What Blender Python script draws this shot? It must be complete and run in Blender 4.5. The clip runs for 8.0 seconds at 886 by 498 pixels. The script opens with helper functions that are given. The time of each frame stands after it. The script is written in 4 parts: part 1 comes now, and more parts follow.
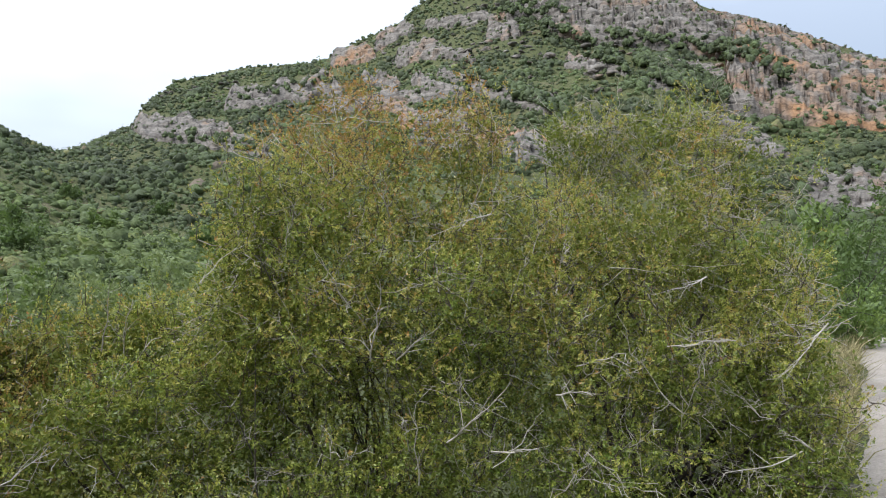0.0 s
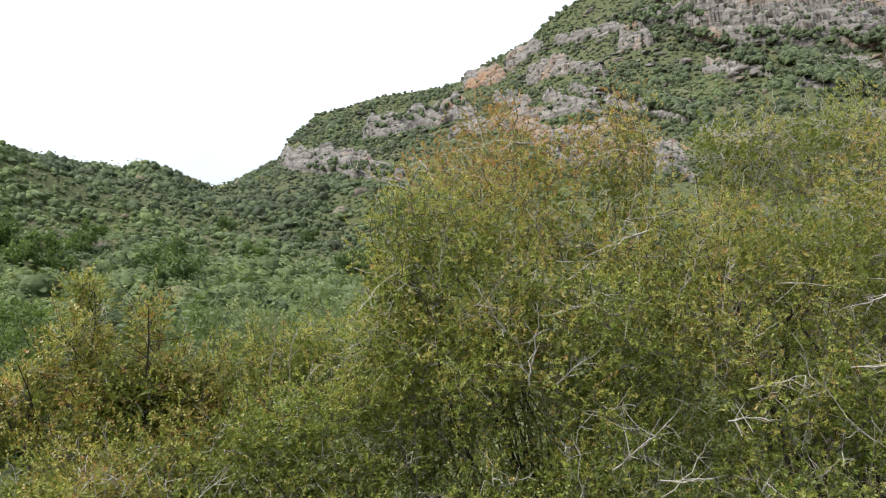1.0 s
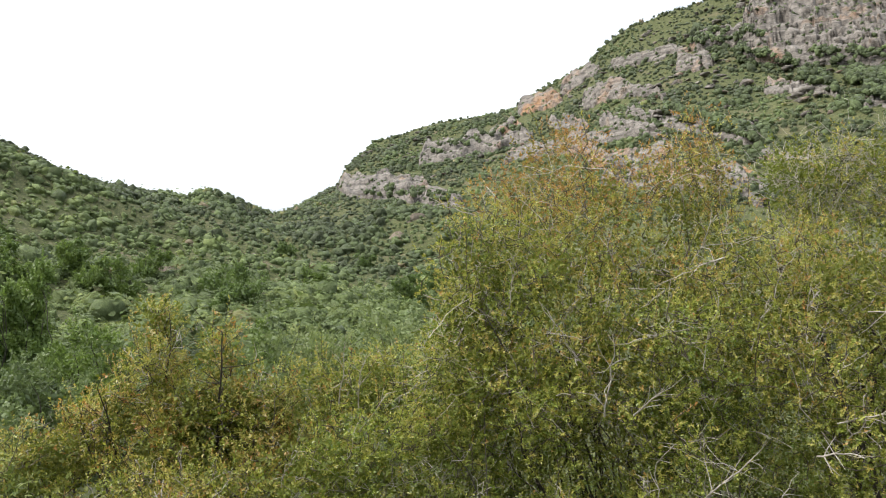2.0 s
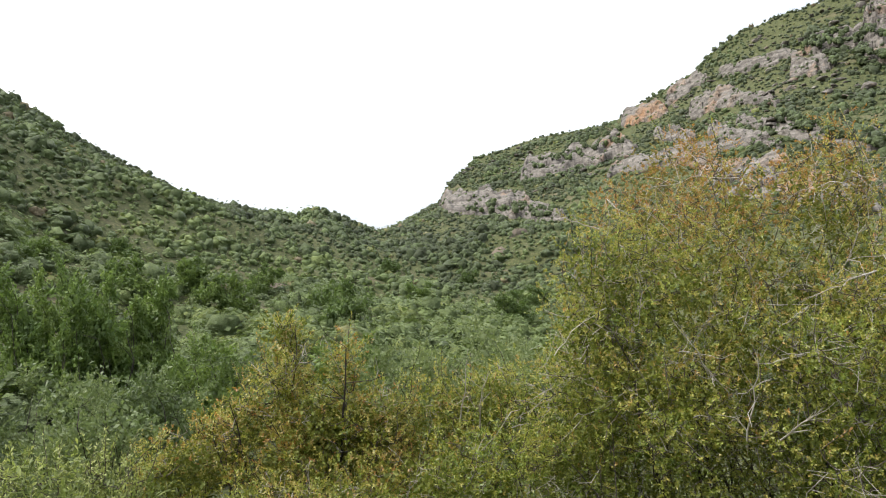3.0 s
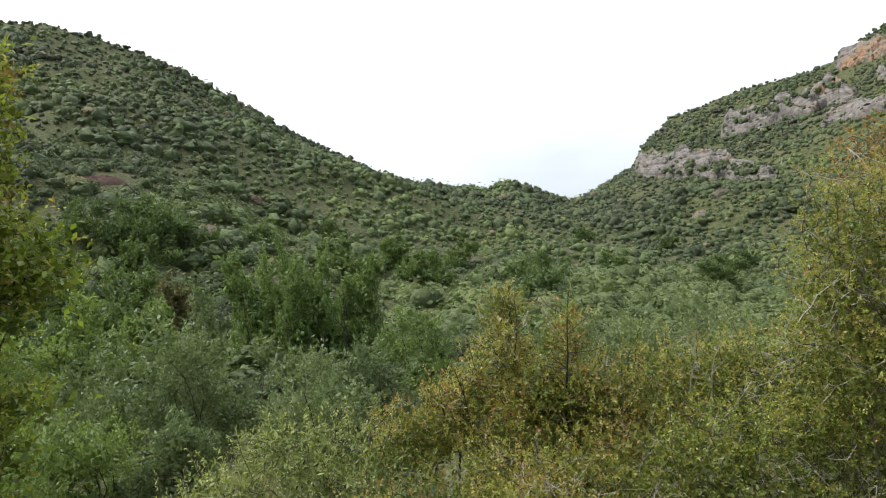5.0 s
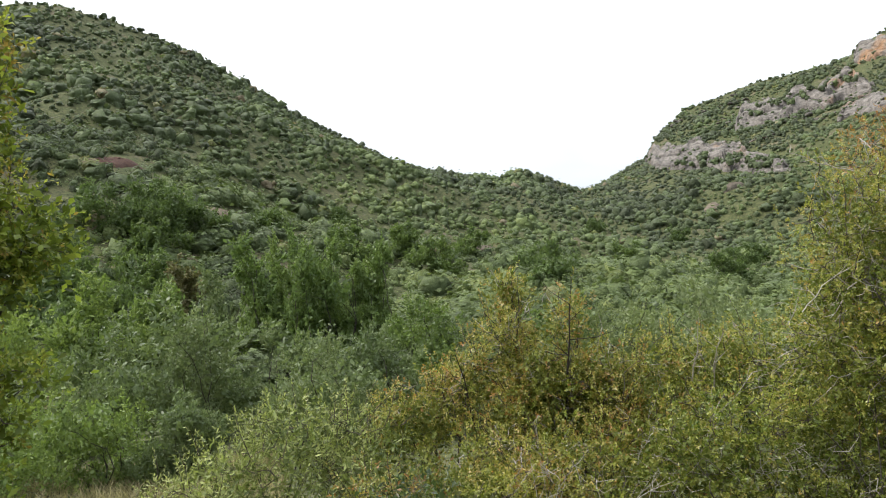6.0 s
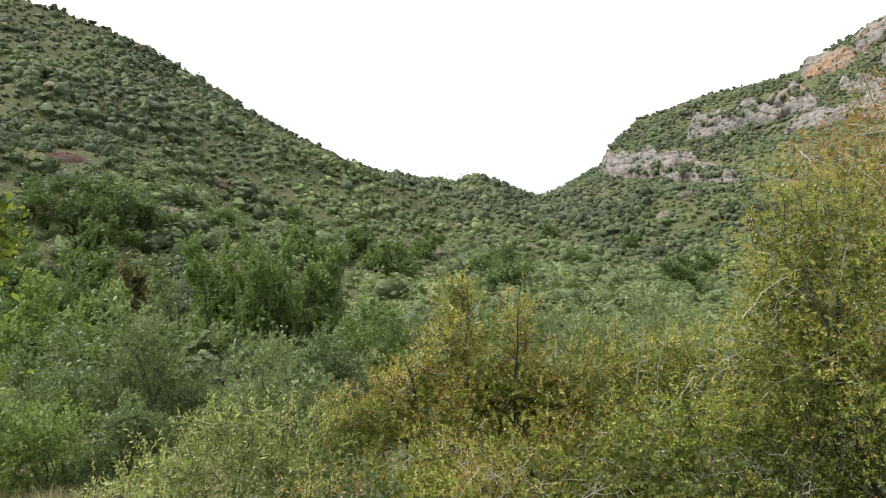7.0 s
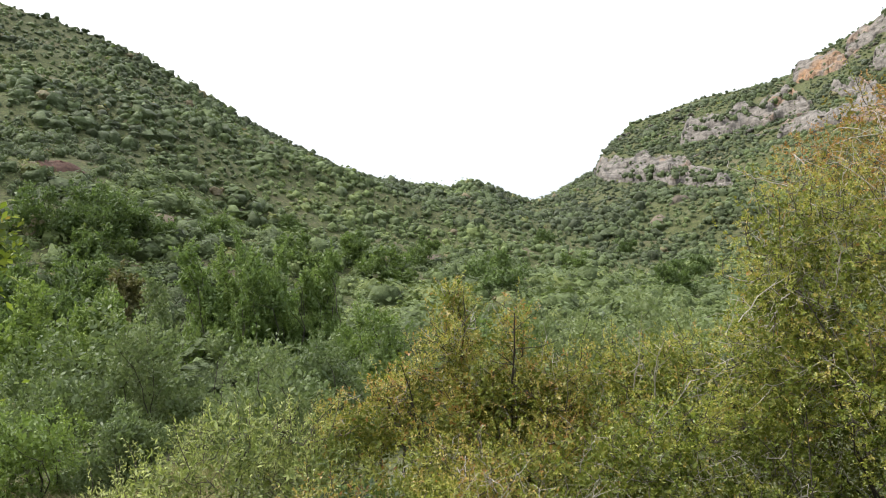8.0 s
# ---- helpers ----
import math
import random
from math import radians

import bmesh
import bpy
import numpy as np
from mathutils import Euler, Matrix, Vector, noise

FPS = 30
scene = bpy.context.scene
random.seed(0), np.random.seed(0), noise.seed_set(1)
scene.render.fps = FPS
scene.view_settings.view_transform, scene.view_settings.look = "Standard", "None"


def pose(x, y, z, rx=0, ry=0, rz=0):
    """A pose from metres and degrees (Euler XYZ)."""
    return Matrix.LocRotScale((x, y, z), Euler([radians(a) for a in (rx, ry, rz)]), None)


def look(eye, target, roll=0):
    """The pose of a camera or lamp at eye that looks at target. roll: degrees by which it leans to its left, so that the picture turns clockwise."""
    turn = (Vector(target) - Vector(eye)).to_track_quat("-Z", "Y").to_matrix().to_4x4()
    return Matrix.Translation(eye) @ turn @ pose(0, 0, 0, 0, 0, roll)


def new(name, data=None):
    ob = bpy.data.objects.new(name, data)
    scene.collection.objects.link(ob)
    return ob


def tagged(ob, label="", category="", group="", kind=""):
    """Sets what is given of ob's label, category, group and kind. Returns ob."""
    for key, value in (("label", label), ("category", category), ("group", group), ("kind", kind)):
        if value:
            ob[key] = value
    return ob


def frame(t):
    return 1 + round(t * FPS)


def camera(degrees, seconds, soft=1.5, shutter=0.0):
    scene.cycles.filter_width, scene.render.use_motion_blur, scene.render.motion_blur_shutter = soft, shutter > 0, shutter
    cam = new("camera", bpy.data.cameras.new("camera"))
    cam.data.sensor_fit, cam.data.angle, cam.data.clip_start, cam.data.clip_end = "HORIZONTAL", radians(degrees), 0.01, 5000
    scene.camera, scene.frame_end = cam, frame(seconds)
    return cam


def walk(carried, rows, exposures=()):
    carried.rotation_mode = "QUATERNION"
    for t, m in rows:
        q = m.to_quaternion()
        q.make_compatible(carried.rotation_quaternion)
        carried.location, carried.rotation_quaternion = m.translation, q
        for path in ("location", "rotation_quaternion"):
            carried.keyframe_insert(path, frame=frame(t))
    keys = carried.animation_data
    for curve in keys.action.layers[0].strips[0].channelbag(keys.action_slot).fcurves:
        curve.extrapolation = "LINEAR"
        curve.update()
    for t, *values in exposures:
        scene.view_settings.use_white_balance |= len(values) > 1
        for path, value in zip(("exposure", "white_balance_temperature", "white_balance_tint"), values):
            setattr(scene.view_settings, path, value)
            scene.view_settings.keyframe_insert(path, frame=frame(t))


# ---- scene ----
# ---- the camera and its walk ----
cam = camera(60.1, 8.0, soft=1.05, shutter=0.0)
EYE = 1.6
PATH = [  # seconds, x, y, z above the first eye, yaw, pitch, roll
    (0.0, 0.0, 0.0, 0.0, 0.0, 0.5, 0.0),
    (0.5, -0.062, 0.028, 0.016, 6.78, 0.98, 0.96),
    (1.0, -0.103, 0.032, 0.029, 10.27, 2.05, 1.85),
    (2.5, -0.267, 0.053, 0.050, 17.54, 4.83, 1.48),
    (3.0, -0.347, 0.069, 0.053, 22.08, 5.44, 1.57),
    (3.5, -0.398, 0.077, 0.061, 26.15, 5.48, 1.81),
    (4.0, -0.429, 0.062, 0.060, 28.50, 5.17, 2.24),
    (4.5, -0.468, 0.035, 0.069, 33.41, 5.21, 2.64),
    (5.0, -0.513, 0.030, 0.054, 36.63, 3.87, 3.02),
    (6.5, -0.475, 0.111, 0.018, 36.74, 2.71, 1.36),
    (7.0, -0.460, 0.103, 0.020, 33.97, 3.16, 1.14),
    (7.5, -0.466, 0.104, 0.019, 33.46, 3.44, 1.52),
    (8.0, -0.467, 0.102, 0.021, 33.62, 3.59, 1.62),
]
walk(cam, [(t, pose(x, y, EYE + z, 90 + p, r, w)) for t, x, y, z, w, p, r in PATH],
     exposures=[(0.0, 1.27, 5900, 10), (0.5, 1.37, 5950, 10), (1.0, 1.46, 6200, 10), (2.5, 1.58, 6450, 10), (3.0, 1.49, 6450, 10), (3.5, 1.41, 6400, 10),
                (4.0, 1.30, 6350, 10), (4.5, 1.27, 6300, 10), (5.0, 1.25, 6300, 10), (6.5, 1.54, 6400, 10), (7.0, 1.58, 6450, 10), (8.0, 1.61, 6450, 10)])

# ---- world, sun and exposure ----
SUN_AZ, SUN_EL = 125.0, 52.0   # degrees left of +y, degrees up: high on the left, behind thin cloud


def make_world():
    w = bpy.data.worlds.new("overcast_sky")
    scene.world = w
    w.use_nodes = True
    nt = w.node_tree
    nt.nodes.clear()
    out = nt.nodes.new("ShaderNodeOutputWorld")
    bg_sky, bg_cloud = nt.nodes.new("ShaderNodeBackground"), nt.nodes.new("ShaderNodeBackground")
    sky = nt.nodes.new("ShaderNodeTexSky")
    sky.sky_type, sky.sun_disc = "NISHITA", False
    sky.sun_elevation, sky.sun_rotation = radians(SUN_EL), radians(-SUN_AZ)
    bg_sky.inputs["Strength"].default_value = 0.12
    nt.links.new(sky.outputs["Color"], bg_sky.inputs["Color"])
    tc = nt.nodes.new("ShaderNodeTexCoord")
    mp = nt.nodes.new("ShaderNodeMapping")
    mp.inputs["Scale"].default_value = (1.0, 1.0, 3.0)
    nz = nt.nodes.new("ShaderNodeTexNoise")
    nz.inputs["Scale"].default_value, nz.inputs["Detail"].default_value, nz.inputs["Roughness"].default_value = 1.6, 4.0, 0.5
    # thicker, greyer cloud to the east, thin bright cloud over the saddle; an overcast sky is brightest overhead
    axis = nt.nodes.new("ShaderNodeVectorMath")
    axis.operation = "DOT_PRODUCT"
    axis.inputs[1].default_value = (-0.5, 0.0, 0.0)
    nt.links.new(tc.outputs["Generated"], axis.inputs[0])
    both = nt.nodes.new("ShaderNodeMath")
    nt.links.new(axis.outputs["Value"], both.inputs[0])
    nt.links.new(mp.outputs["Vector"], nz.inputs["Vector"])
    nt.links.new(nz.outputs["Fac"], both.inputs[1])
    ramp = nt.nodes.new("ShaderNodeValToRGB")
    ramp.color_ramp.elements[0].position, ramp.color_ramp.elements[0].color = 0.42, (0.38, 0.402, 0.432, 1)
    ramp.color_ramp.elements[1].position, ramp.color_ramp.elements[1].color = 0.98, (1.0, 1.0, 1.0, 1)
    nt.links.new(tc.outputs["Generated"], mp.inputs["Vector"])
    nt.links.new(both.outputs[0], ramp.inputs["Fac"])
    xyz = nt.nodes.new("ShaderNodeSeparateXYZ")
    nt.links.new(tc.outputs["Generated"], xyz.inputs[0])
    rise = nt.nodes.new("ShaderNodeMapRange")
    for k, v in ((1, 0.0), (2, 1.0), (3, 0.24), (4, 2.0)):
        rise.inputs[k].default_value = v
    nt.links.new(xyz.outputs[2], rise.inputs[0])
    scale = nt.nodes.new("ShaderNodeVectorMath")
    scale.operation = "SCALE"
    nt.links.new(ramp.outputs["Color"], scale.inputs[0])
    nt.links.new(rise.outputs[0], scale.inputs["Scale"])
    nt.links.new(scale.outputs[0], bg_cloud.inputs["Color"])
    bg_cloud.inputs["Strength"].default_value = 1.0
    add = nt.nodes.new("ShaderNodeMixShader")
    add.inputs["Fac"].default_value = 0.85
    nt.links.new(bg_sky.outputs[0], add.inputs[1])
    nt.links.new(bg_cloud.outputs[0], add.inputs[2])
    nt.links.new(add.outputs[0], out.inputs["Surface"])


make_world()
sun_data = bpy.data.lights.new("sun", "SUN")
sun_data.energy, sun_data.angle, sun_data.color = 1.6, radians(22), (1.0, 0.96, 0.9)
sun = new("sun", sun_data)
sa, se = radians(SUN_AZ), radians(SUN_EL)
sun.matrix_world = look((-40 * math.sin(sa) * math.cos(se), 40 * math.cos(sa) * math.cos(se), 40 * math.sin(se)), (0, 0, 0))

# ---- materials ----


def nodes_of(name):
    m = bpy.data.materials.new(name)
    m.use_nodes = True
    nt = m.node_tree
    nt.nodes.clear()
    return m, nt


def put(nt, kind, **values):
    n = nt.nodes.new(kind)
    for k, v in values.items():
        n.inputs[k.replace("_", " ")].default_value = v
    return n


def ramp_node(nt, fac, stops):
    n = nt.nodes.new("ShaderNodeValToRGB")
    els = n.color_ramp.elements
    while len(els) < len(stops):
        els.new(0.5)
    for e, (p, c) in zip(els, stops):
        e.position, e.color = p, (*c, 1)
    nt.links.new(fac, n.inputs["Fac"])
    return n.outputs["Color"]


def mix_color(nt, fac, a, b, blend="MIX"):
    n = nt.nodes.new("ShaderNodeMix")
    n.data_type, n.blend_type = "RGBA", blend
    for sock, v in ((0, fac), (6, a), (7, b)):
        if isinstance(v, (int, float)):
            n.inputs[sock].default_value = v
        elif isinstance(v, tuple):
            n.inputs[sock].default_value = (*v, 1)
        else:
            nt.links.new(v, n.inputs[sock])
    return n.outputs[2]


def noise_fac(nt, scale, detail=4.0, rough=0.55, coord="Object", stretch=(1, 1, 1)):
    tc = nt.nodes.new("ShaderNodeTexCoord")
    mp = nt.nodes.new("ShaderNodeMapping")
    mp.inputs["Scale"].default_value = stretch
    n = put(nt, "ShaderNodeTexNoise", Scale=scale, Detail=detail, Roughness=rough)
    nt.links.new(tc.outputs[coord], mp.inputs["Vector"])
    nt.links.new(mp.outputs["Vector"], n.inputs["Vector"])
    return n.outputs["Fac"]


def finish(nt, color, rough=0.8, bump=None, strength=0.4, dist=0.05, translucent=0.0, spec=0.3):
    out = nt.nodes.new("ShaderNodeOutputMaterial")
    b = nt.nodes.new("ShaderNodeBsdfPrincipled")
    b.inputs["Roughness"].default_value = rough
    b.inputs["Specular IOR Level"].default_value = spec
    nt.links.new(color, b.inputs["Base Color"])
    if bump is not None:
        bn = put(nt, "ShaderNodeBump", Strength=strength, Distance=dist)
        nt.links.new(bump, bn.inputs["Height"])
        nt.links.new(bn.outputs["Normal"], b.inputs["Normal"])
    if translucent:
        tr = nt.nodes.new("ShaderNodeBsdfTranslucent")
        nt.links.new(mix_color(nt, 0.5, color, (0.9, 1.0, 0.35), "MULTIPLY"), tr.inputs["Color"])
        mx = nt.nodes.new("ShaderNodeMixShader")
        mx.inputs["Fac"].default_value = translucent
        nt.links.new(b.outputs[0], mx.inputs[1])
        nt.links.new(tr.outputs[0], mx.inputs[2])
        nt.links.new(mx.outputs[0], out.inputs["Surface"])
    else:
        nt.links.new(b.outputs[0], out.inputs["Surface"])


def leaf_material(name, stops, rough=0.45, translucent=0.42, spec=0.35, mottle=0.0, stray=(0.55, 1.5)):
    """Leaves: the sprig's tint picks the hue, every leaf strays from it a little."""
    m, nt = nodes_of(name)
    at = nt.nodes.new("ShaderNodeAttribute")
    at.attribute_name = "tint"
    geo = nt.nodes.new("ShaderNodeNewGeometry")
    ma = nt.nodes.new("ShaderNodeMath")
    ma.operation = "MULTIPLY_ADD"
    ma.inputs[1].default_value, ma.inputs[2].default_value = 0.18, -0.09
    nt.links.new(geo.outputs["Random Per Island"], ma.inputs[0])
    ad = nt.nodes.new("ShaderNodeMath")
    nt.links.new(ma.outputs[0], ad.inputs[0])
    nt.links.new(at.outputs["Fac"], ad.inputs[1])
    col = ramp_node(nt, ad.outputs[0], stops)
    hsv = nt.nodes.new("ShaderNodeHueSaturation")
    mr = put(nt, "ShaderNodeMapRange")
    mr.inputs[3].default_value, mr.inputs[4].default_value = stray
    nt.links.new(geo.outputs["Random Per Island"], mr.inputs[0])
    nt.links.new(mr.outputs[0], hsv.inputs["Value"])
    nt.links.new(col, hsv.inputs["Color"])
    if mottle:
        f = noise_fac(nt, mottle, 4, 0.7)
        spots = ramp_node(nt, f, [(0.3, (0.8, 0.8, 0.8)), (0.5, (1, 1, 1)), (0.7, (1.16, 1.15, 1.1))])
        small = noise_fac(nt, mottle * 2.6, 3, 0.75)
        sprays = ramp_node(nt, small, [(0.34, (0.78, 0.79, 0.79)), (0.5, (1, 1, 1)), (0.66, (1.22, 1.2, 1.15))])
        spots = mix_color(nt, 1.0, spots, sprays, "MULTIPLY")
        finish(nt, mix_color(nt, 1.0, hsv.outputs["Color"], spots, "MULTIPLY"), rough, small, 0.9, 0.3, translucent=translucent, spec=spec)
    else:
        finish(nt, hsv.outputs["Color"], rough, translucent=translucent, spec=spec)
    return m


def bark_material(name, dark, pale, scale=30.0):
    m, nt = nodes_of(name)
    f = noise_fac(nt, scale, 5, 0.6, stretch=(1, 1, 0.4))
    f2 = noise_fac(nt, scale * 0.08, 3)
    col = ramp_node(nt, f, [(0.3, dark), (0.7, pale)])
    finish(nt, mix_color(nt, f2, col, dark), 0.9, f, 0.5, 0.01)
    return m


LEAF_OAK = leaf_material("oak_leaf", [(0.0, (0.078, 0.128, 0.020)), (0.3, (0.162, 0.206, 0.032)), (0.55, (0.265, 0.277, 0.052)),
                                      (0.8, (0.330, 0.275, 0.070)), (1.0, (0.310, 0.155, 0.045))], 0.34, 0.45, 0.5, stray=(0.76, 1.4))
# inner oak leaves: the crown's shade is put into a darker green
LEAF_SHADED = leaf_material("shaded_leaf", [(0.0, (0.098, 0.124, 0.022)), (0.6, (0.165, 0.174, 0.034)), (1.0, (0.21, 0.165, 0.048))], 0.6, 0.4, 0.2, stray=(0.8, 1.2))
LEAF_FRESH = leaf_material("fresh_oak_leaf", [(0.0, (0.085, 0.12, 0.02)), (0.5, (0.19, 0.235, 0.035)), (0.85, (0.29, 0.31, 0.06)), (1.0, (0.28, 0.19, 0.05))], 0.4, 0.55)
LEAF_WILLOW = leaf_material("willow_leaf", [(0.0, (0.13, 0.165, 0.045)), (0.5, (0.27, 0.295, 0.095)), (1.0, (0.38, 0.39, 0.17))], 0.55)
LEAF_MASTIC = leaf_material("mastic_leaf", [(0.0, (0.035, 0.062, 0.022)), (0.6, (0.085, 0.115, 0.034)), (1.0, (0.20, 0.10, 0.04))], 0.35)
LEAF_POPLAR = leaf_material("poplar_leaf", [(0.0, (0.088, 0.138, 0.040)), (0.5, (0.160, 0.224, 0.062)), (1.0, (0.225, 0.285, 0.088))], 0.5, 0.42, 0.35, stray=(0.82, 1.2))
LEAF_GREEN = leaf_material("broadleaf_leaf", [(0.0, (0.096, 0.138, 0.043)), (0.5, (0.158, 0.218, 0.056)), (1.0, (0.23, 0.29, 0.068))], 0.5, 0.42, 0.35, stray=(0.82, 1.2))
LEAF_GREY = leaf_material("grey_leaf", [(0.0, (0.098, 0.132, 0.052)), (0.5, (0.150, 0.192, 0.078)), (1.0, (0.205, 0.240, 0.105))], 0.5, 0.42, 0.35, stray=(0.85, 1.18))
LEAF_FADED = leaf_material("faded_leaf", [(0.0, (0.10, 0.11, 0.035)), (0.5, (0.185, 0.165, 0.075)), (1.0, (0.27, 0.22, 0.13))], 0.6, 0.3, 0.2, stray=(0.82, 1.2))
LEAF_HILL = leaf_material("hill_leaf", [(0.0, (0.072, 0.088, 0.044)), (0.3, (0.105, 0.136, 0.056)), (0.6, (0.155, 0.200, 0.070)),
                                        (0.9, (0.215, 0.24, 0.075)), (1.0, (0.185, 0.150, 0.090))], 0.6, 0.25, 0.22, mottle=2.2, stray=(0.82, 1.18))
BARK = bark_material("oak_bark", (0.030, 0.024, 0.018), (0.095, 0.08, 0.065))
TWIGWOOD = bark_material("live_twig_bark", (0.05, 0.040, 0.028), (0.135, 0.110, 0.082), 60.0)
DEADWOOD = bark_material("dead_twig_wood", (0.26, 0.23, 0.19), (0.54, 0.495, 0.425), 60.0)


def ground_material():
    m, nt = nodes_of("hill_soil_and_grass")
    big = noise_fac(nt, 0.05, 5, 0.6)
    mid = noise_fac(nt, 0.6, 5, 0.65)
    fine = noise_fac(nt, 9.0, 4, 0.7)
    grass = ramp_node(nt, mid, [(0.25, (0.040, 0.048, 0.020)), (0.5, (0.064, 0.072, 0.030)), (0.75, (0.106, 0.100, 0.050))])
    soil = ramp_node(nt, fine, [(0.3, (0.08, 0.066, 0.040)), (0.7, (0.16, 0.132, 0.085))])
    sel = ramp_node(nt, big, [(0.57, (0, 0, 0)), (0.72, (1, 1, 1))])
    col = mix_color(nt, sel, grass, soil)
    tuft = ramp_node(nt, noise_fac(nt, 1.7, 5, 0.75), [(0.35, (0.45, 0.45, 0.45)), (0.5, (1, 1, 1)), (0.68, (1.7, 1.65, 1.5))])
    col = mix_color(nt, 1.0, col, tuft, "MULTIPLY")
    stony = ramp_node(nt, noise_fac(nt, 0.45, 6, 0.75), [(0.60, (0, 0, 0)), (0.68, (1, 1, 1))])
    col = mix_color(nt, stony, col, ramp_node(nt, fine, [(0.3, (0.085, 0.074, 0.060)), (0.7, (0.19, 0.17, 0.14))]))
    finish(nt, col, 0.95, fine, 0.6, 0.08, spec=0.1)
    return m


def rock_material(name, warm):
    m, nt = nodes_of(name)
    big = noise_fac(nt, 0.035, 4, 0.6)
    lay = noise_fac(nt, 0.16, 6, 0.7, stretch=(0.45, 0.45, 3.0))
    fine = noise_fac(nt, 1.1, 6, 0.7)
    streak = noise_fac(nt, 0.25, 5, 0.65, stretch=(2.0, 2.0, 0.25))
    grey = ramp_node(nt, lay, [(0.28, (0.078, 0.070, 0.061)), (0.48, (0.150, 0.134, 0.117)), (0.70, (0.250, 0.227, 0.199))])
    ochre = ramp_node(nt, fine, [(0.3, (0.19, 0.105, 0.055)), (0.7, (0.34, 0.20, 0.105))])
    sel = ramp_node(nt, big, [(0.62 - warm, (0, 0, 0)), (0.80 - warm, (1, 1, 1))])
    col = mix_color(nt, sel, grey, ochre)
    dark = ramp_node(nt, streak, [(0.30, (0.35, 0.33, 0.31)), (0.5, (1, 1, 1))])
    col = mix_color(nt, 0.35, col, dark, "MULTIPLY")
    tc = nt.nodes.new("ShaderNodeTexCoord")
    mp = nt.nodes.new("ShaderNodeMapping")
    mp.inputs["Scale"].default_value = (0.11, 0.11, 0.30)
    warp = put(nt, "ShaderNodeTexNoise", Scale=0.4, Detail=4.0)
    wm = nt.nodes.new("ShaderNodeVectorMath")
    wm.operation = "MULTIPLY_ADD"
    wm.inputs[1].default_value = (3.5, 3.5, 3.5)
    nt.links.new(tc.outputs["Object"], warp.inputs["Vector"])
    nt.links.new(warp.outputs["Color"], wm.inputs[0])
    nt.links.new(tc.outputs["Object"], wm.inputs[2])
    nt.links.new(wm.outputs[0], mp.inputs["Vector"])
    vo = nt.nodes.new("ShaderNodeTexVoronoi")
    vo.feature = "DISTANCE_TO_EDGE"
    vo.inputs["Scale"].default_value = 1.0
    nt.links.new(mp.outputs["Vector"], vo.inputs["Vector"])
    joint = ramp_node(nt, vo.outputs["Distance"], [(0.0, (0.2, 0.18, 0.17)), (0.09, (1, 1, 1))])
    col = mix_color(nt, 0.55, col, joint, "MULTIPLY")
    grit = ramp_node(nt, noise_fac(nt, 0.9, 6, 0.75), [(0.32, (0.68, 0.66, 0.64)), (0.5, (1, 1, 1)), (0.7, (1.2, 1.19, 1.17))])
    col = mix_color(nt, 1.0, col, grit, "MULTIPLY")
    hole = ramp_node(nt, noise_fac(nt, 0.34, 4, 0.6), [(0.33, (0.22, 0.24, 0.19)), (0.40, (1, 1, 1))])
    col = mix_color(nt, 0.9, col, hole, "MULTIPLY")
    finish(nt, col, 0.95, fine, 0.8, 0.5, spec=0.15)
    return m


def road_material():
    m, nt = nodes_of("pale_gravel_dirt")
    fine = noise_fac(nt, 45.0, 5, 0.75)
    mid = noise_fac(nt, 2.2, 4, 0.6)
    col = ramp_node(nt, fine, [(0.25, (0.20, 0.172, 0.142)), (0.5, (0.33, 0.29, 0.245)), (0.75, (0.44, 0.40, 0.345))])
    wear = ramp_node(nt, mid, [(0.3, (0.72, 0.70, 0.67)), (0.65, (1, 1, 1))])
    finish(nt, mix_color(nt, 0.8, col, wear, "MULTIPLY"), 0.95, fine, 0.7, 0.02, spec=0.15)
    return m


GROUND, ROAD = ground_material(), road_material()
ROCK, ROCK_WARM = rock_material("grey_limestone", 0.06), rock_material("ochre_limestone", 0.16)

# ---- the lie of the land ----
rng = np.random.default_rng(7)


def lattice(seed):
    return np.random.default_rng(seed).random((64, 64))


LATTICE = [lattice(s) for s in range(6)]


def soft_noise(x, y, seed=0):
    """Smooth noise in the plane, 0 to 1, one cell a unit."""
    g = LATTICE[seed % 6]
    xi, yi = np.floor(x).astype(int), np.floor(y).astype(int)
    fx, fy = x - xi, y - yi
    fx, fy = fx * fx * (3 - 2 * fx), fy * fy * (3 - 2 * fy)
    a, b = g[xi % 64, yi % 64], g[(xi + 1) % 64, yi % 64]
    c, d = g[xi % 64, (yi + 1) % 64], g[(xi + 1) % 64, (yi + 1) % 64]
    return (a * (1 - fx) + b * fx) * (1 - fy) + (c * (1 - fx) + d * fx) * fy


def layered(x, y, seed=0, octaves=4):
    total, amp, norm = 0.0, 1.0, 0.0
    for o in range(octaves):
        total = total + amp * soft_noise(x * 2 ** o + 17.3 * o, y * 2 ** o + 5.1 * o, seed + o)
        norm += amp
        amp *= 0.5
    return total / norm


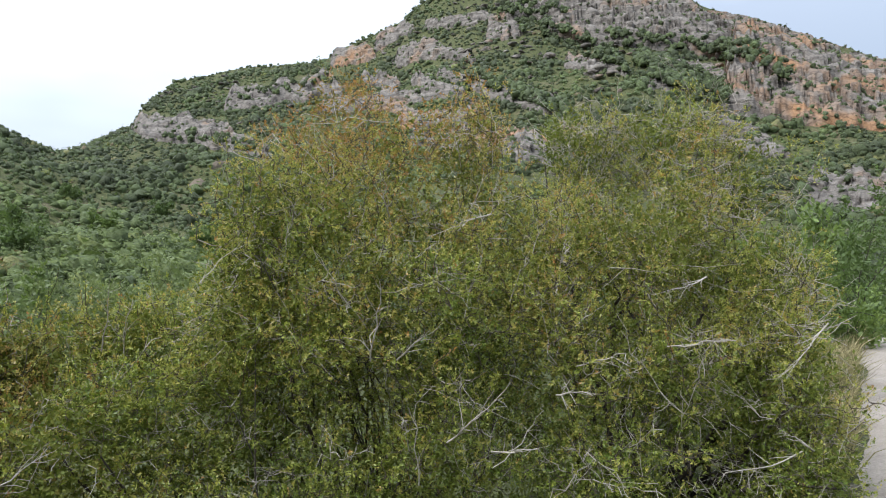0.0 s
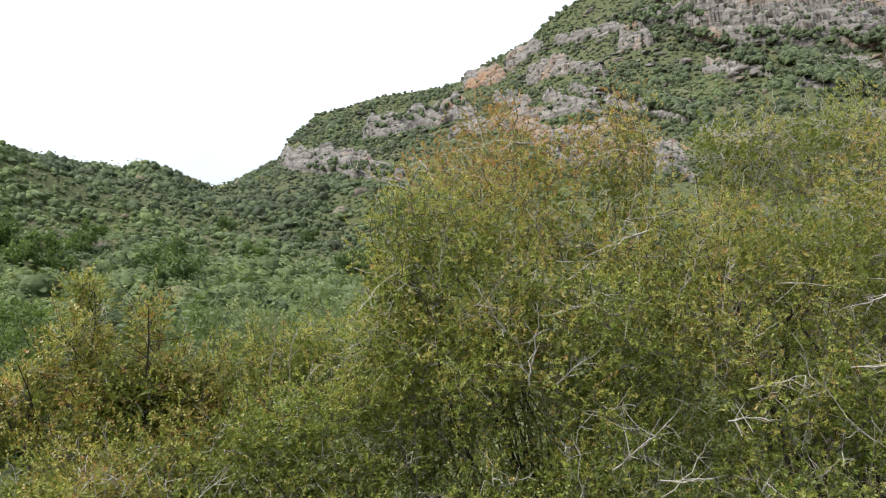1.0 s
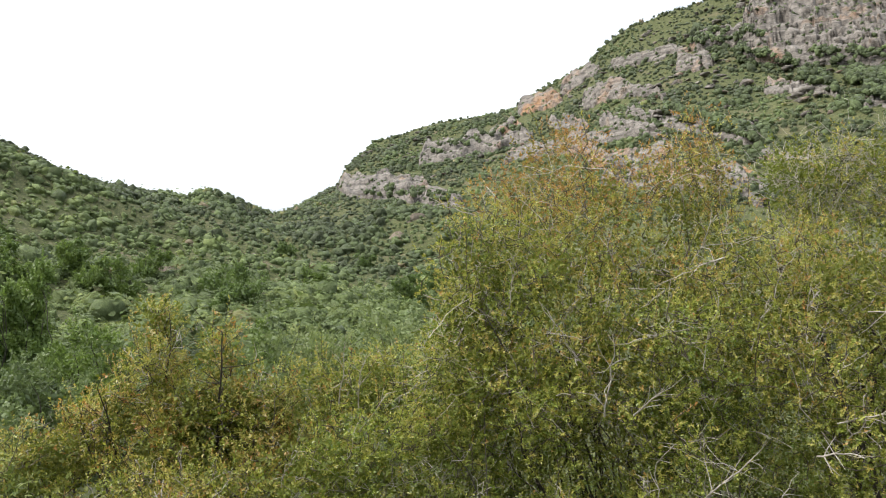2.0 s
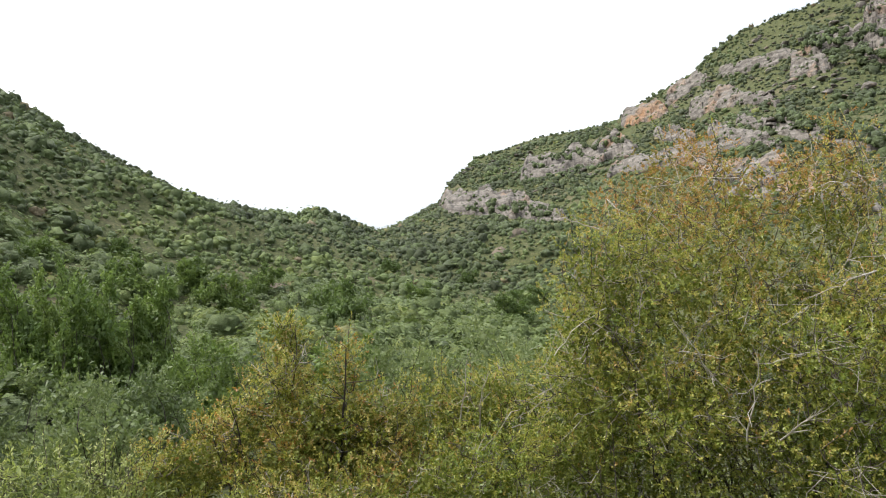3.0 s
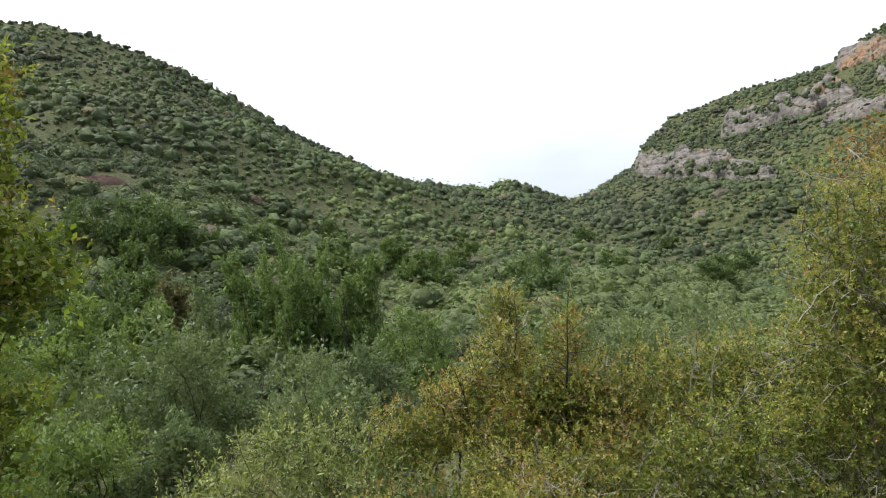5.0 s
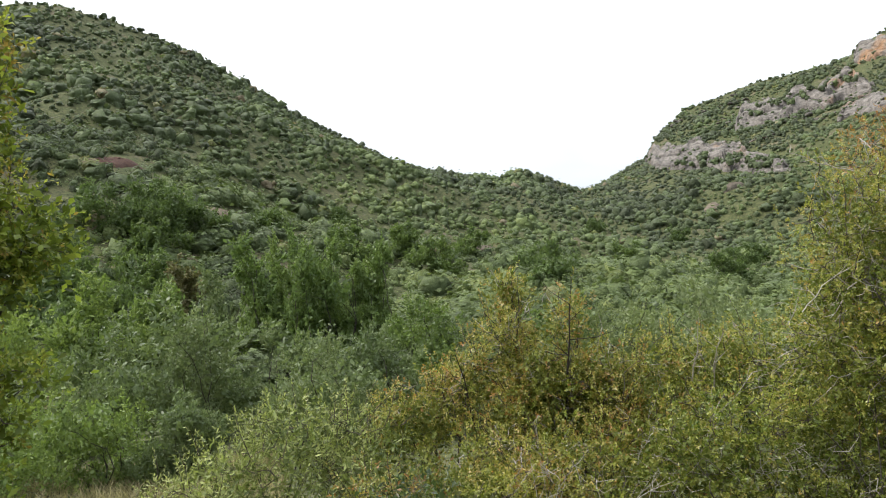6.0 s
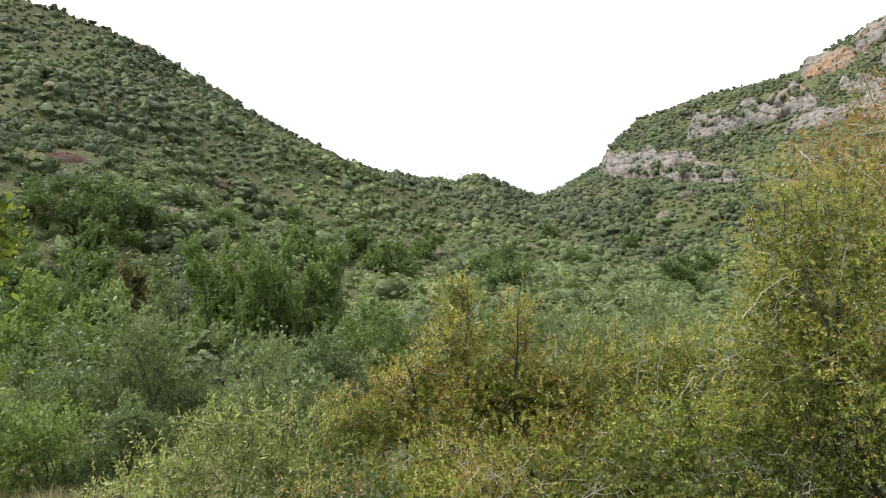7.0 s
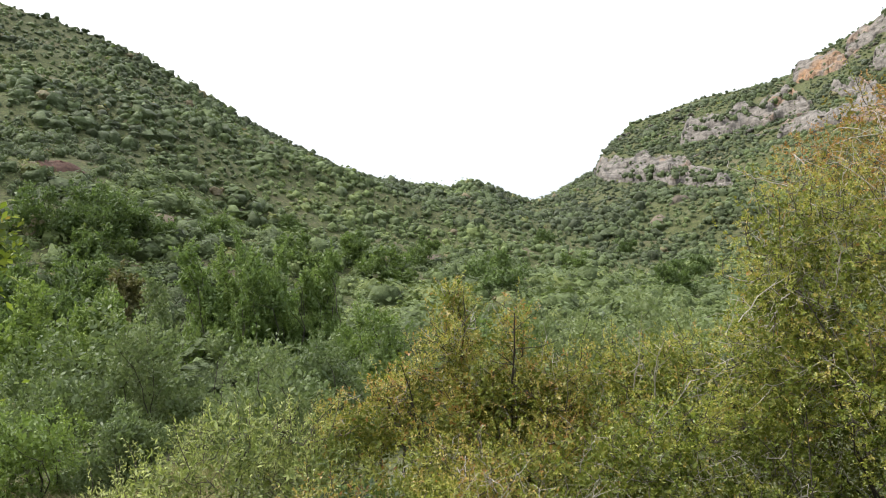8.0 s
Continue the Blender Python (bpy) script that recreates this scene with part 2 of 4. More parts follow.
# the ridge round the valley: bearing (degrees left of the road's lookout line), height angle, distance
RIDGE = [(-180, 8, 220), (-120, 7, 260), (-60, 6.5, 420), (-40, 9, 430), (-30.6, 12.5, 440), (-28.3, 13.5, 445), (-22.7, 16, 455), (-19, 17.2, 460), (-17.6, 18.2, 465),
         (-10, 20.7, 480), (-6, 20.6, 490), (-2, 19.9, 505), (0.3, 19.3, 510), (1.9, 18.3, 515), (3.0, 17.2, 520), (5.8, 16, 530), (8.0, 15.1, 540), (8.6, 14.3, 545), (15, 13.5, 555),
         (19.3, 12.3, 545), (21.5, 10.5, 530), (22.0, 9.2, 525), (26.6, 6.8, 470), (27.8, 7.3, 400), (29.3, 8.3, 370), (31.2, 9.0, 355), (33.2, 8.4, 350),
         (38.8, 9.2, 345), (47, 13, 330), (55, 17.4, 305), (59, 18.9, 298), (63.8, 19.95, 290), (100, 15, 240)]
RIDGE = RIDGE + [(180, 8, 220)]
RB, RE, RD = (np.array(c, float) for c in zip(*RIDGE))
RE = RE - np.interp(RB, [-10, 15, 28, 60], [0.12, 0.15, 0.3, 0.42])   # the scrub on the crest stands on top of this
ROAD_DIR = radians(28.8)


def road_coords(x, y):
    """Along the road, and to its left, from a point on its left edge."""
    return x * math.sin(ROAD_DIR) + y * math.cos(ROAD_DIR), -x * math.cos(ROAD_DIR) + y * math.sin(ROAD_DIR)


def near_ground(x, y):
    s, q = road_coords(x, y)
    left = np.clip(q - 0.35, 0, None)
    z = -5.6 * (1 - np.exp(-left / 21.0)) - 0.12 * (1 - np.exp(-left / 0.5))
    right = np.clip(-q - 4.2, 0, 60)
    z = z + 0.22 * right
    over = np.clip(s - 15.0, 0, None)
    return z - 6.0 * (1 - np.exp(-(over / 22.0) ** 2)) * np.exp(-left / 40.0) * np.clip(1 - right / 30, 0, 1)


def ground_z(x, y, rough=True):
    x, y = np.asarray(x, float), np.asarray(y, float)
    r = np.hypot(x, y) + 1e-6
    b = np.degrees(np.arctan2(-x, y))
    e, crest = np.interp(b, RB, RE), np.interp(b, RB, RD)
    calm = sum(np.interp(b + o, RB, RE) for o in (-6, -4, -2, 0, 2, 4, 6)) / 7.0
    up = np.clip((r - 50.0) / (crest - 50.0), 0, 1) ** 4
    e = calm + (e - calm) * up
    low = near_ground(x, y)
    top = EYE + crest * np.tan(np.radians(e))
    u = np.clip((r - 50.0) / (crest - 50.0), 0, 1)
    z = low + (top - low) * u ** np.interp(b, [-60, 14, 27, 38, 60, 90], [1.9, 1.8, 1.45, 1.3, 1.35, 1.3])
    if rough:
        n = layered(x / 60.0, y / 60.0, 1) - 0.5
        z = z + n * 22.0 * np.clip(u * 3, 0, 1) * np.clip((1.0 - u) * 3, 0.05, 1)
        z = z + (layered(x / 9.0, y / 9.0, 3, 3) - 0.5) * 1.6 * np.clip((r - 25) / 60, 0, 1)
        z = z + (layered(x / 1.1, y / 1.1, 2, 3) - 0.5) * 0.10 * np.clip(road_coords(x, y)[1] * 1.5, 0, 1)
    past = np.clip(r - crest, 0, None)
    return z - 0.45 * past * np.exp(-past / 500.0) - (top - low) * 0.6 * (1 - np.exp(-past / 600.0))


def at(bearing, distance):
    b = radians(bearing)
    return -math.sin(b) * distance, math.cos(b) * distance


def mesh_object(name, verts, faces, material, parent=None, label="", smooth=False, tint=None):
    me = bpy.data.meshes.new(name)
    verts = np.asarray(verts, np.float32)
    faces = np.asarray(faces, np.int32)
    k = faces.shape[1]
    me.vertices.add(len(verts))
    me.vertices.foreach_set("co", verts.ravel())
    me.loops.add(faces.size)
    me.loops.foreach_set("vertex_index", faces.ravel())
    me.polygons.add(len(faces))
    me.polygons.foreach_set("loop_start", np.arange(0, faces.size, k, dtype=np.int32))
    if smooth:
        me.polygons.foreach_set("use_smooth", np.ones(len(faces), bool))
    if tint is not None:
        me.attributes.new("tint", "FLOAT", "POINT").data.foreach_set("value", np.asarray(tint, np.float32))
    me.update(calc_edges=True)
    me.validate()
    me.materials.append(material)
    ob = new(name, me)
    ob.parent = parent
    if label:
        tagged(ob, label)
    return ob


def empty(name, x, y, z=None):
    ob = new(name)
    ob.empty_display_size = 0.2
    ob.location = (x, y, float(ground_z(x, y)) if z is None else z)
    return ob


def grid_faces(rows, cols, wrap=False):
    i, j = np.meshgrid(np.arange(rows - 1), np.arange(cols if wrap else cols - 1), indexing="ij")
    j2 = (j + 1) % cols
    return np.stack([i * cols + j, i * cols + j2, (i + 1) * cols + j2, (i + 1) * cols + j], -1).reshape(-1, 4)


def build_ground():
    b = np.concatenate([np.arange(-180, -36, 3.0), np.arange(-36, 72, 0.6), np.arange(72, 180, 3.0)])
    r = np.concatenate([[0.05], np.geomspace(0.4, 40, 70), np.linspace(42, 580, 120), np.geomspace(640, 3500, 16)])
    bb, rr = np.meshgrid(np.radians(b), r)
    x, y = -np.sin(bb) * rr, np.cos(bb) * rr
    z = ground_z(x, y)
    ob = mesh_object("ground", np.stack([x, y, z], -1).reshape(-1, 3), grid_faces(len(r), len(b), True)[:, ::-1], GROUND, smooth=True)
    return tagged(ob, "grassy valley floor rising into scrub-covered hills", "ground", kind="structure")


def build_road():
    s, q = np.meshgrid(np.arange(-14, 27, 0.25), np.linspace(0.1, -3.7, 24))
    n = layered(s / 1.5, q / 1.5, 4, 3) - 0.5
    edge = np.abs((q + 1.8) / 1.9)
    q = q + np.where(edge > 0.97, n * 0.5, 0)
    x = s * math.sin(ROAD_DIR) - q * math.cos(ROAD_DIR)
    y = s * math.cos(ROAD_DIR) + q * math.sin(ROAD_DIR)
    z = near_ground(x, y) + 0.03 + n * 0.04 - 0.05 * (edge > 0.99)
    ob = mesh_object("road", np.stack([x, y, z], -1).reshape(-1, 3), grid_faces(*s.shape)[:, ::-1], ROAD, smooth=True)
    return tagged(ob, "pale gravelly dirt track running along the slope", "dirt road", kind="structure")


build_ground()
build_road()

# ---- cliffs: (bearing from, to, height angle of the foot from, to, angle of the face from, to, warm) ----


def ground_reach(bearing, angle):
    """How far out the slope stands at that height angle."""
    r = np.linspace(60, 620, 900)
    x, y = -np.sin(np.radians(bearing)) * r, np.cos(np.radians(bearing)) * r
    a = np.degrees(np.arctan2(ground_z(x, y) - EYE, r))
    hit = np.nonzero(a >= angle)[0]
    return r[hit[0]] if len(hit) else np.interp(bearing, RB, RD) - 2.0


CLIFFS = [(22.2, 12.6, 8.3, 7.0, 2.1, 1.5, 0.2), (16.0, 7.2, 10.3, 11.8, 1.6, 2.0, 0.4), (8.4, 5.0, 13.7, 14.4, 1.4, 1.2, 1), (5.2, 2.2, 14.8, 16.4, 1.0, 0.9, 0.2),
          (3.6, -0.2, 13.9, 14.6, 1.5, 1.4, 0.2), (-3.2, -6.0, 15.7, 15.9, 1.2, 1.0, 0), (-7.5, -25.5, 15.9, 12.8, 6.0, 3.8, 0.3), (-20.0, -36.0, 9.9, 6.8, 8.0, 5.5, 1),
          (-2.0, -9.8, 12.2, 9.6, 1.5, 1.4, 0.2), (-9.0, -13.5, 13.6, 13.0, 1.0, 0.9, 0), (-15.0, -22.0, 11.8, 10.6, 1.3, 1.5, 0.2),
          (2.5, -9.0, 8.2, 7.0, 2.4, 1.8, 0.2)]
CLIFFS += [(-25.0, -36.0, 3.0, 2.0, 2.6, 3.0, 0.2), (9.6, 4.6, 10.2, 10.8, 0.9, 1.1, 0.2), (-4.2, -11.0, 17.0, 17.4, 1.2, 1.4, 0.2), (1.5, -4.2, 16.4, 17.2, 0.7, 0.6, 0.1),
          (6.0, -1.0, 11.0, 11.6, 0.9, 0.8, 0.2), (3.5, -3.0, 9.4, 10.0, 1.0, 0.9, 0.6)]
# short ledges between the great bands, dipping east with the beds
ledge_gen = np.random.default_rng(23)
for _ in range(18):
    lb, long = ledge_gen.uniform(-23, 7), ledge_gen.uniform(2.0, 5.0)
    le = ledge_gen.uniform(7.2 if lb > -12 else 4.5, float(np.interp(lb, RB, RE)) - 1.8)
    lh = ledge_gen.uniform(0.4, 0.85)
    CLIFFS.append((lb, lb - long, le, le - long * ledge_gen.uniform(0.2, 0.42), lh, lh * 0.8, 0.2 if ledge_gen.random() < 0.8 else 0.6))


LEDGES = []
CLIFF_SPOTS, THICKETS = [], []
# strips of scrub that climb across the rock: bearing, angle at both ends, half width in degrees, share of ground covered
STRIPS = [(15.0, 11.4, 8.0, 13.0, 0.35, 0.07), (20.0, 8.6, 13.0, 7.9, 0.4, 0.05), (-5.9, 16.9, -13.3, 14.2, 0.75, 0.3), (-13.3, 14.2, -20.4, 11.4, 0.7, 0.3), (-12.2, 15.5, -22.4, 13.8, 0.6, 0.2), (-22.4, 13.8, -24.5, 12.2, 0.7, 0.14),
          (-2.2, 13.5, -9.2, 10.6, 0.45, 0.14), (-24.0, 9.0, -31.0, 7.4, 0.5, 0.14), (-3.0, 18.2, -9.5, 17.6, 0.4, 0.1)]


def gen_pick(n, k, seed):
    return np.random.default_rng(900 + seed).choice(n, min(k, n), replace=False)


def build_cliff(b0, b1, e0, e1, h0, h1, warm, seed):
    n = max(16, int(abs(b1 - b0) * 14))
    rows = 14 + int(5 * max(h0, h1))
    verts = []
    for i in range(n):
        f = i / (n - 1)
        b = b0 + (b1 - b0) * f
        fade = max(0.02, min(1.0, 14 * f, 5 * (1 - f))) ** 0.6
        wob = layered(np.array(f * 9.0 + seed), np.array(seed * 1.7), seed, 3) - 0.5
        foot = e0 + (e1 - e0) * f + wob * 0.5
        face = (h0 + (h1 - h0) * f) * fade * (0.7 + 0.6 * (layered(np.array(abs(b1 - b0) * f * 1.1 + 3), np.array(seed * 3.1), seed + 1, 3)))
        limit = float(np.interp(b, RB, RD))
        ra = min(ground_reach(b, foot), limit - 4.0)
        rb = min(max(ground_reach(b, foot + face), ra + 2.0), limit + 1.0)
        za, zb = float(ground_z(*at(b, ra))) - 2.0, float(ground_z(*at(b, rb))) + 0.5
        risers = 1.0 + round(face / 1.5)
        for j in range(rows):
            g = j / (rows - 1)
            step = g * risers + 0.35 * math.sin(b * 1.9 + seed)
            stair = (math.floor(step) + (step - math.floor(step)) ** 0.45 - 0.35 * math.sin(b * 1.9 + seed)) / risers
            r = ra - 1.5 + (rb - ra + 3.0) * g ** 1.25
            lie = float(ground_z(*at(b, min(r, limit))))
            z = max(lie - 1.5 + 3.0 * min(1, 8 * g) * min(1, 8 * (1 - g)), za + (zb - za) * min(1.0, max(0.0, stair)) * 0.98 if g < 0.9 else lie + 0.4)
            verts.append((b, r, min(z, zb + 0.5)))
    v = np.array(verts)
    run = np.radians(v[:, 0]) * 480.0
    ledge = layered(run / 22.0, v[:, 2] / 3.0, seed, 3) - 0.5
    crack = np.abs(layered(run / 6.0, v[:, 2] / 18.0, seed + 2, 3) - 0.5)
    # upright blocks between the joints, each standing out a little more or less than its neighbours
    shift = (layered(run / 5.0, v[:, 2] / 5.0, seed + 3, 2) - 0.5) * 3.0
    course = np.floor((v[:, 2] + run * 0.12 + shift) / 2.4).astype(int)
    column = np.floor((run + shift + (course * 29 % 13) * 0.8) / 4.4).astype(int)
    block = ((column * 7919 + course * 104729 + seed * 31) % 97) / 97.0 - 0.5
    bed = ((course * 61 + seed * 17) % 23) / 23.0 - 0.5
    rise = np.tile(np.linspace(0, 1, rows), n)
    v[:, 2] -= 4.0 * (rise == 0)
    bold = np.clip(rise * 5, 0.15, 1)
    r = v[:, 1] - bold * (ledge * min(4.5, 1.2 + h0) - np.exp(-crack * 20) * 0.9 + (block * 1.5 + bed * 3.2) * min(1.0, 0.25 + 0.2 * h0))
    z = v[:, 2] + (layered(run / 4.0, v[:, 1] / 4.0, seed + 4, 2) - 0.5) * 1.2 + block * 0.7
    x, y = -np.sin(np.radians(v[:, 0])) * r, np.cos(np.radians(v[:, 0])) * r
    ob = mesh_object("cliff", np.stack([x, y, z], -1), grid_faces(n, rows), ROCK_WARM if warm >= 0.5 else ROCK)
    LEDGES.append(np.stack([x, y, z], -1)[gen_pick(len(x), int(abs(b1 - b0) * (h0 + h1) * 3.8), seed)])
    CLIFF_SPOTS.append(np.stack([x, y, z], -1))
    tint = "ochre-stained" if warm >= 0.5 else "pale grey"
    return tagged(ob, f"{tint} layered limestone cliff band on the mountainside", "cliff", "cliffs on the mountain")


for k, c in enumerate(CLIFFS):
    build_cliff(*c, seed=k)

# ---- growth: leaves, twigs and crowns ----


def unit(v):
    return v / (np.linalg.norm(v, axis=-1, keepdims=True) + 1e-9)


def leaves(points, heading, length, width, gen, fold=0.12):
    """Folded diamond leaves: four corners and two faces each."""
    n = len(points)
    d = unit(heading)
    s = unit(np.cross(d, unit(gen.normal(size=(n, 3)) * 0.62 + np.array([0.0, -0.25, 0.8]))))
    up = np.cross(s, d)
    ln = (length * gen.uniform(0.65, 1.25, n))[:, None]
    wd = (width * gen.uniform(0.7, 1.2, n))[:, None]
    mid = points + d * ln * 0.5 - up * wd * fold * np.sign(up[:, 2:3])
    v = np.stack([points, mid + s * wd * 0.5, points + d * ln, mid - s * wd * 0.5], 1).reshape(-1, 3)
    k = np.arange(n)[:, None] * 4
    f = np.concatenate([k + [0, 2, 1], k + [0, 3, 2]], 1).reshape(-1, 3)
    return v, f


def sprays(root, way, reach, per, length, width, gen):
    """Leafy shoots: leaves set spirally along each shoot, spread at its foot and closing towards its tip. Also gives each leaf's shoot and its share of the way up."""
    n = len(root)
    mine = np.repeat(np.arange(n), per)
    k = np.tile(np.arange(per), n)
    up = np.clip((k + gen.uniform(0, 1, n * per)) / per, 0, 1)[:, None]
    s = unit(np.cross(way, gen.normal(size=(n, 3))))
    t = np.cross(way, s)
    turn = (k * 2.4 + gen.normal(size=n * per) * 0.3)[:, None]
    side = s[mine] * np.cos(turn) + t[mine] * np.sin(turn)
    axis = way[mine]
    d = unit(axis * (0.25 + 0.75 * up) + side * (1.0 - 0.55 * up) + gen.normal(size=(n * per, 3)) * 0.22)
    b = unit(np.cross(d, axis + gen.normal(size=(n * per, 3)) * 0.4 + np.array([0.0, 0.0, 0.4])))
    top = np.cross(b, d)
    size = gen.uniform(0.7, 1.2, (n * per, 1)) * (1.0 - 0.35 * np.abs(up - 0.45))
    p = root[mine] + axis * (reach[mine][:, None] * up)
    mid = p + d * length * size * 0.55 + top * width * size * 0.16
    v = np.stack([p, mid + b * width * size * 0.5, p + d * length * size, mid - b * width * size * 0.5], 1).reshape(-1, 3)
    k = np.arange(n * per)[:, None] * 4
    return v, np.concatenate([k + [0, 2, 1], k + [0, 3, 2]], 1).reshape(-1, 3), mine, up[:, 0]


def flakes(c, face, size, gen):
    """Small drooping sprays of foliage, turned to face a way."""
    n = len(c)
    s = unit(np.cross(face, gen.normal(size=(n, 3))))
    t = np.cross(face, s)
    w, h = size * gen.uniform(0.35, 0.7, (n, 1)), size * gen.uniform(0.35, 0.7, (n, 1))
    v = np.stack([c - s * w, c + t * h * 0.8 - face * size * 0.2, c + s * w, c - t * h * 0.8 - face * size * 0.2], 1).reshape(-1, 3)
    k = np.arange(n)[:, None] * 4
    return v, np.concatenate([k + [0, 1, 2], k + [0, 2, 3]], 1).reshape(-1, 3)


def plumes(tip, out, lift, reach, wide, per, size, gen):
    """Ascending leafy boughs, each a tapering plume of small blades. Also gives each blade's bough and its share of the way up."""
    n = len(tip)
    mine = np.repeat(np.arange(n), per)
    m = n * per
    axis = unit(out * 0.6 + np.array([0, 0, 1.0]) * lift + gen.normal(size=(n, 3)) * 0.25)
    long = reach * gen.uniform(0.55, 1.3, n)
    up = gen.random(m) ** 0.8
    off = gen.normal(size=(m, 3)) * (wide * (1.1 - up))[:, None]
    c = tip[mine] + axis[mine] * (long[mine] * (up - 0.45))[:, None] + off
    d = unit(axis[mine] + gen.normal(size=(m, 3)) * 0.55)
    face = out[mine] + unit(off) * 0.5 + gen.normal(size=(m, 3)) * 0.35 + np.array([0, 0, 0.25])
    s = unit(np.cross(d, face))
    ln, wd = size * gen.uniform(0.45, 0.85, (m, 1)), size * gen.uniform(0.22, 0.42, (m, 1))
    v = np.stack([c - d * ln, c + s * wd, c + d * ln, c - s * wd], 1).reshape(-1, 3)
    k = np.arange(m)[:, None] * 4
    return v, np.concatenate([k + [0, 1, 2], k + [0, 2, 3]], 1).reshape(-1, 3), mine, up


def sticks(a, b, ra, rb, sides=3):
    """Straight tapered rods from a to b."""
    n = len(a)
    d = unit(b - a)
    s = unit(np.cross(d, np.where(np.abs(d[:, 2:3]) < 0.9, [[0, 0, 1.0]], [[1.0, 0, 0]])))
    t = np.cross(d, s)
    w = np.linspace(0, 2 * np.pi, sides, endpoint=False)
    ring = s[:, None] * np.cos(w)[None, :, None] + t[:, None] * np.sin(w)[None, :, None]
    v = np.concatenate([a[:, None] + ring * ra[:, None, None], b[:, None] + ring * rb[:, None, None]], 1).reshape(-1, 3)
    k = np.arange(n)[:, None] * 2 * sides
    f = np.concatenate([k + [i, (i + 1) % sides, sides + (i + 1) % sides, sides + i] for i in range(sides)], 1).reshape(-1, 4)
    return v, f


def rods(lines, sides=3):
    """Polylines of (points, radii) as one run of rods."""
    a = np.concatenate([p[:-1] for p, _ in lines])
    b = np.concatenate([p[1:] for p, _ in lines])
    ra = np.concatenate([w[:-1] for _, w in lines])
    rb = np.concatenate([w[1:] for _, w in lines])
    return sticks(a, b + unit(b - a) * 0.2 * ra[:, None], ra, rb, sides)


def lobe_points(lobes, n, gen, inner=0.35, core=False):
    """Points through the lumpy outer part of a crown made of ellipsoid lobes."""
    size = np.array([l[3] * l[4] * l[5] for l in lobes]) ** 0.58
    pick = gen.choice(len(lobes), n, p=size / size.sum())
    L = np.array(lobes, float)[pick]
    d = unit(gen.normal(size=(n, 3)))
    lump = 1 + 0.55 * (layered(d[:, 0] * 2.3 + pick * 3.1, d[:, 1] * 2.3 + d[:, 2] * 2.1, 2, 3) - 0.5)
    rad = np.where(gen.random(n) < 0.3, inner + (0.8 - inner) * gen.random(n), 0.82 + 0.22 * gen.random(n)) * lump
    rad = np.where(gen.random(n) < 0.05, rad * 1.2, rad)
    if core:
        rad = 0.58 * gen.random(n) ** 0.4
    return L[:, :3] + d * L[:, 3:6] * rad[:, None], d, rad


def skeleton_lines(base, lobes, tips, gen, stem=0.05, twig=0.004):
    """Stems from the base into each lobe, and a branch from the nearest older wood to every tip."""
    stems, lines, nodes, thick = [], [], [], []
    for l in lobes:
        for _ in range(2):
            goal = np.array(l[:3]) + gen.normal(size=3) * np.array(l[3:6]) * 0.22
            f = np.linspace(0, 1, 9)[:, None]
            start = base + np.append(gen.normal(size=2) * 0.12, -0.15)
            side = gen.normal(size=3) * 0.12 * np.linalg.norm(goal - start)
            p = start + (goal - start) * f + side * np.sin(f * np.pi) + gen.normal(size=(9, 3)) * 0.014 * np.linalg.norm(goal - start)
            p[0] = start
            w = stem * (1 - 0.78 * f[:, 0])
            stems.append((p, w))
            nodes.append(p[2:])
            thick.append(w[2:])
    nodes, thick = np.concatenate(nodes), np.concatenate(thick)
    store, wide = np.empty((len(nodes) + len(tips) * 2, 3)), np.empty(len(nodes) + len(tips) * 2)
    store[:len(nodes)], wide[:len(nodes)] = nodes, thick
    count = len(nodes)
    for k in np.argsort(np.linalg.norm(tips - base, axis=1)):
        t = tips[k]
        gap = ((store[:count] - t) ** 2).sum(1)
        j = int(np.argmin(gap))
        s, dist = store[j], math.sqrt(gap[j])
        bend = gen.normal(size=3) * 0.14 * dist
        p = np.array([s, s + (t - s) * 0.5 + bend, t])
        w0 = max(min(wide[j] * 0.75, 0.4 * stem), twig)
        w = np.array([w0, max(w0 * 0.75, twig), twig * 0.8])
        lines.append((p, w))
        store[count], wide[count] = p[1], w[1]
        store[count + 1], wide[count + 1] = t, w[2]
        count += 2
    return stems, lines


def lumpy(lobes, gen, each=9, puff=1.0):
    """Breaks every lobe up into smaller tufts round it, so that the crown has bulges and dark gaps."""
    small = []
    for x, y, z, rx, ry, rz in lobes:
        d = unit(gen.normal(size=(each, 3)))
        for k in range(each):
            f, o = gen.uniform(0.28, 0.46) * puff, gen.uniform(0.55, 0.85)
            small.append((x + d[k, 0] * rx * o, y + d[k, 1] * ry * o, z + d[k, 2] * rz * o, rx * f, ry * f, rz * f))
    return small


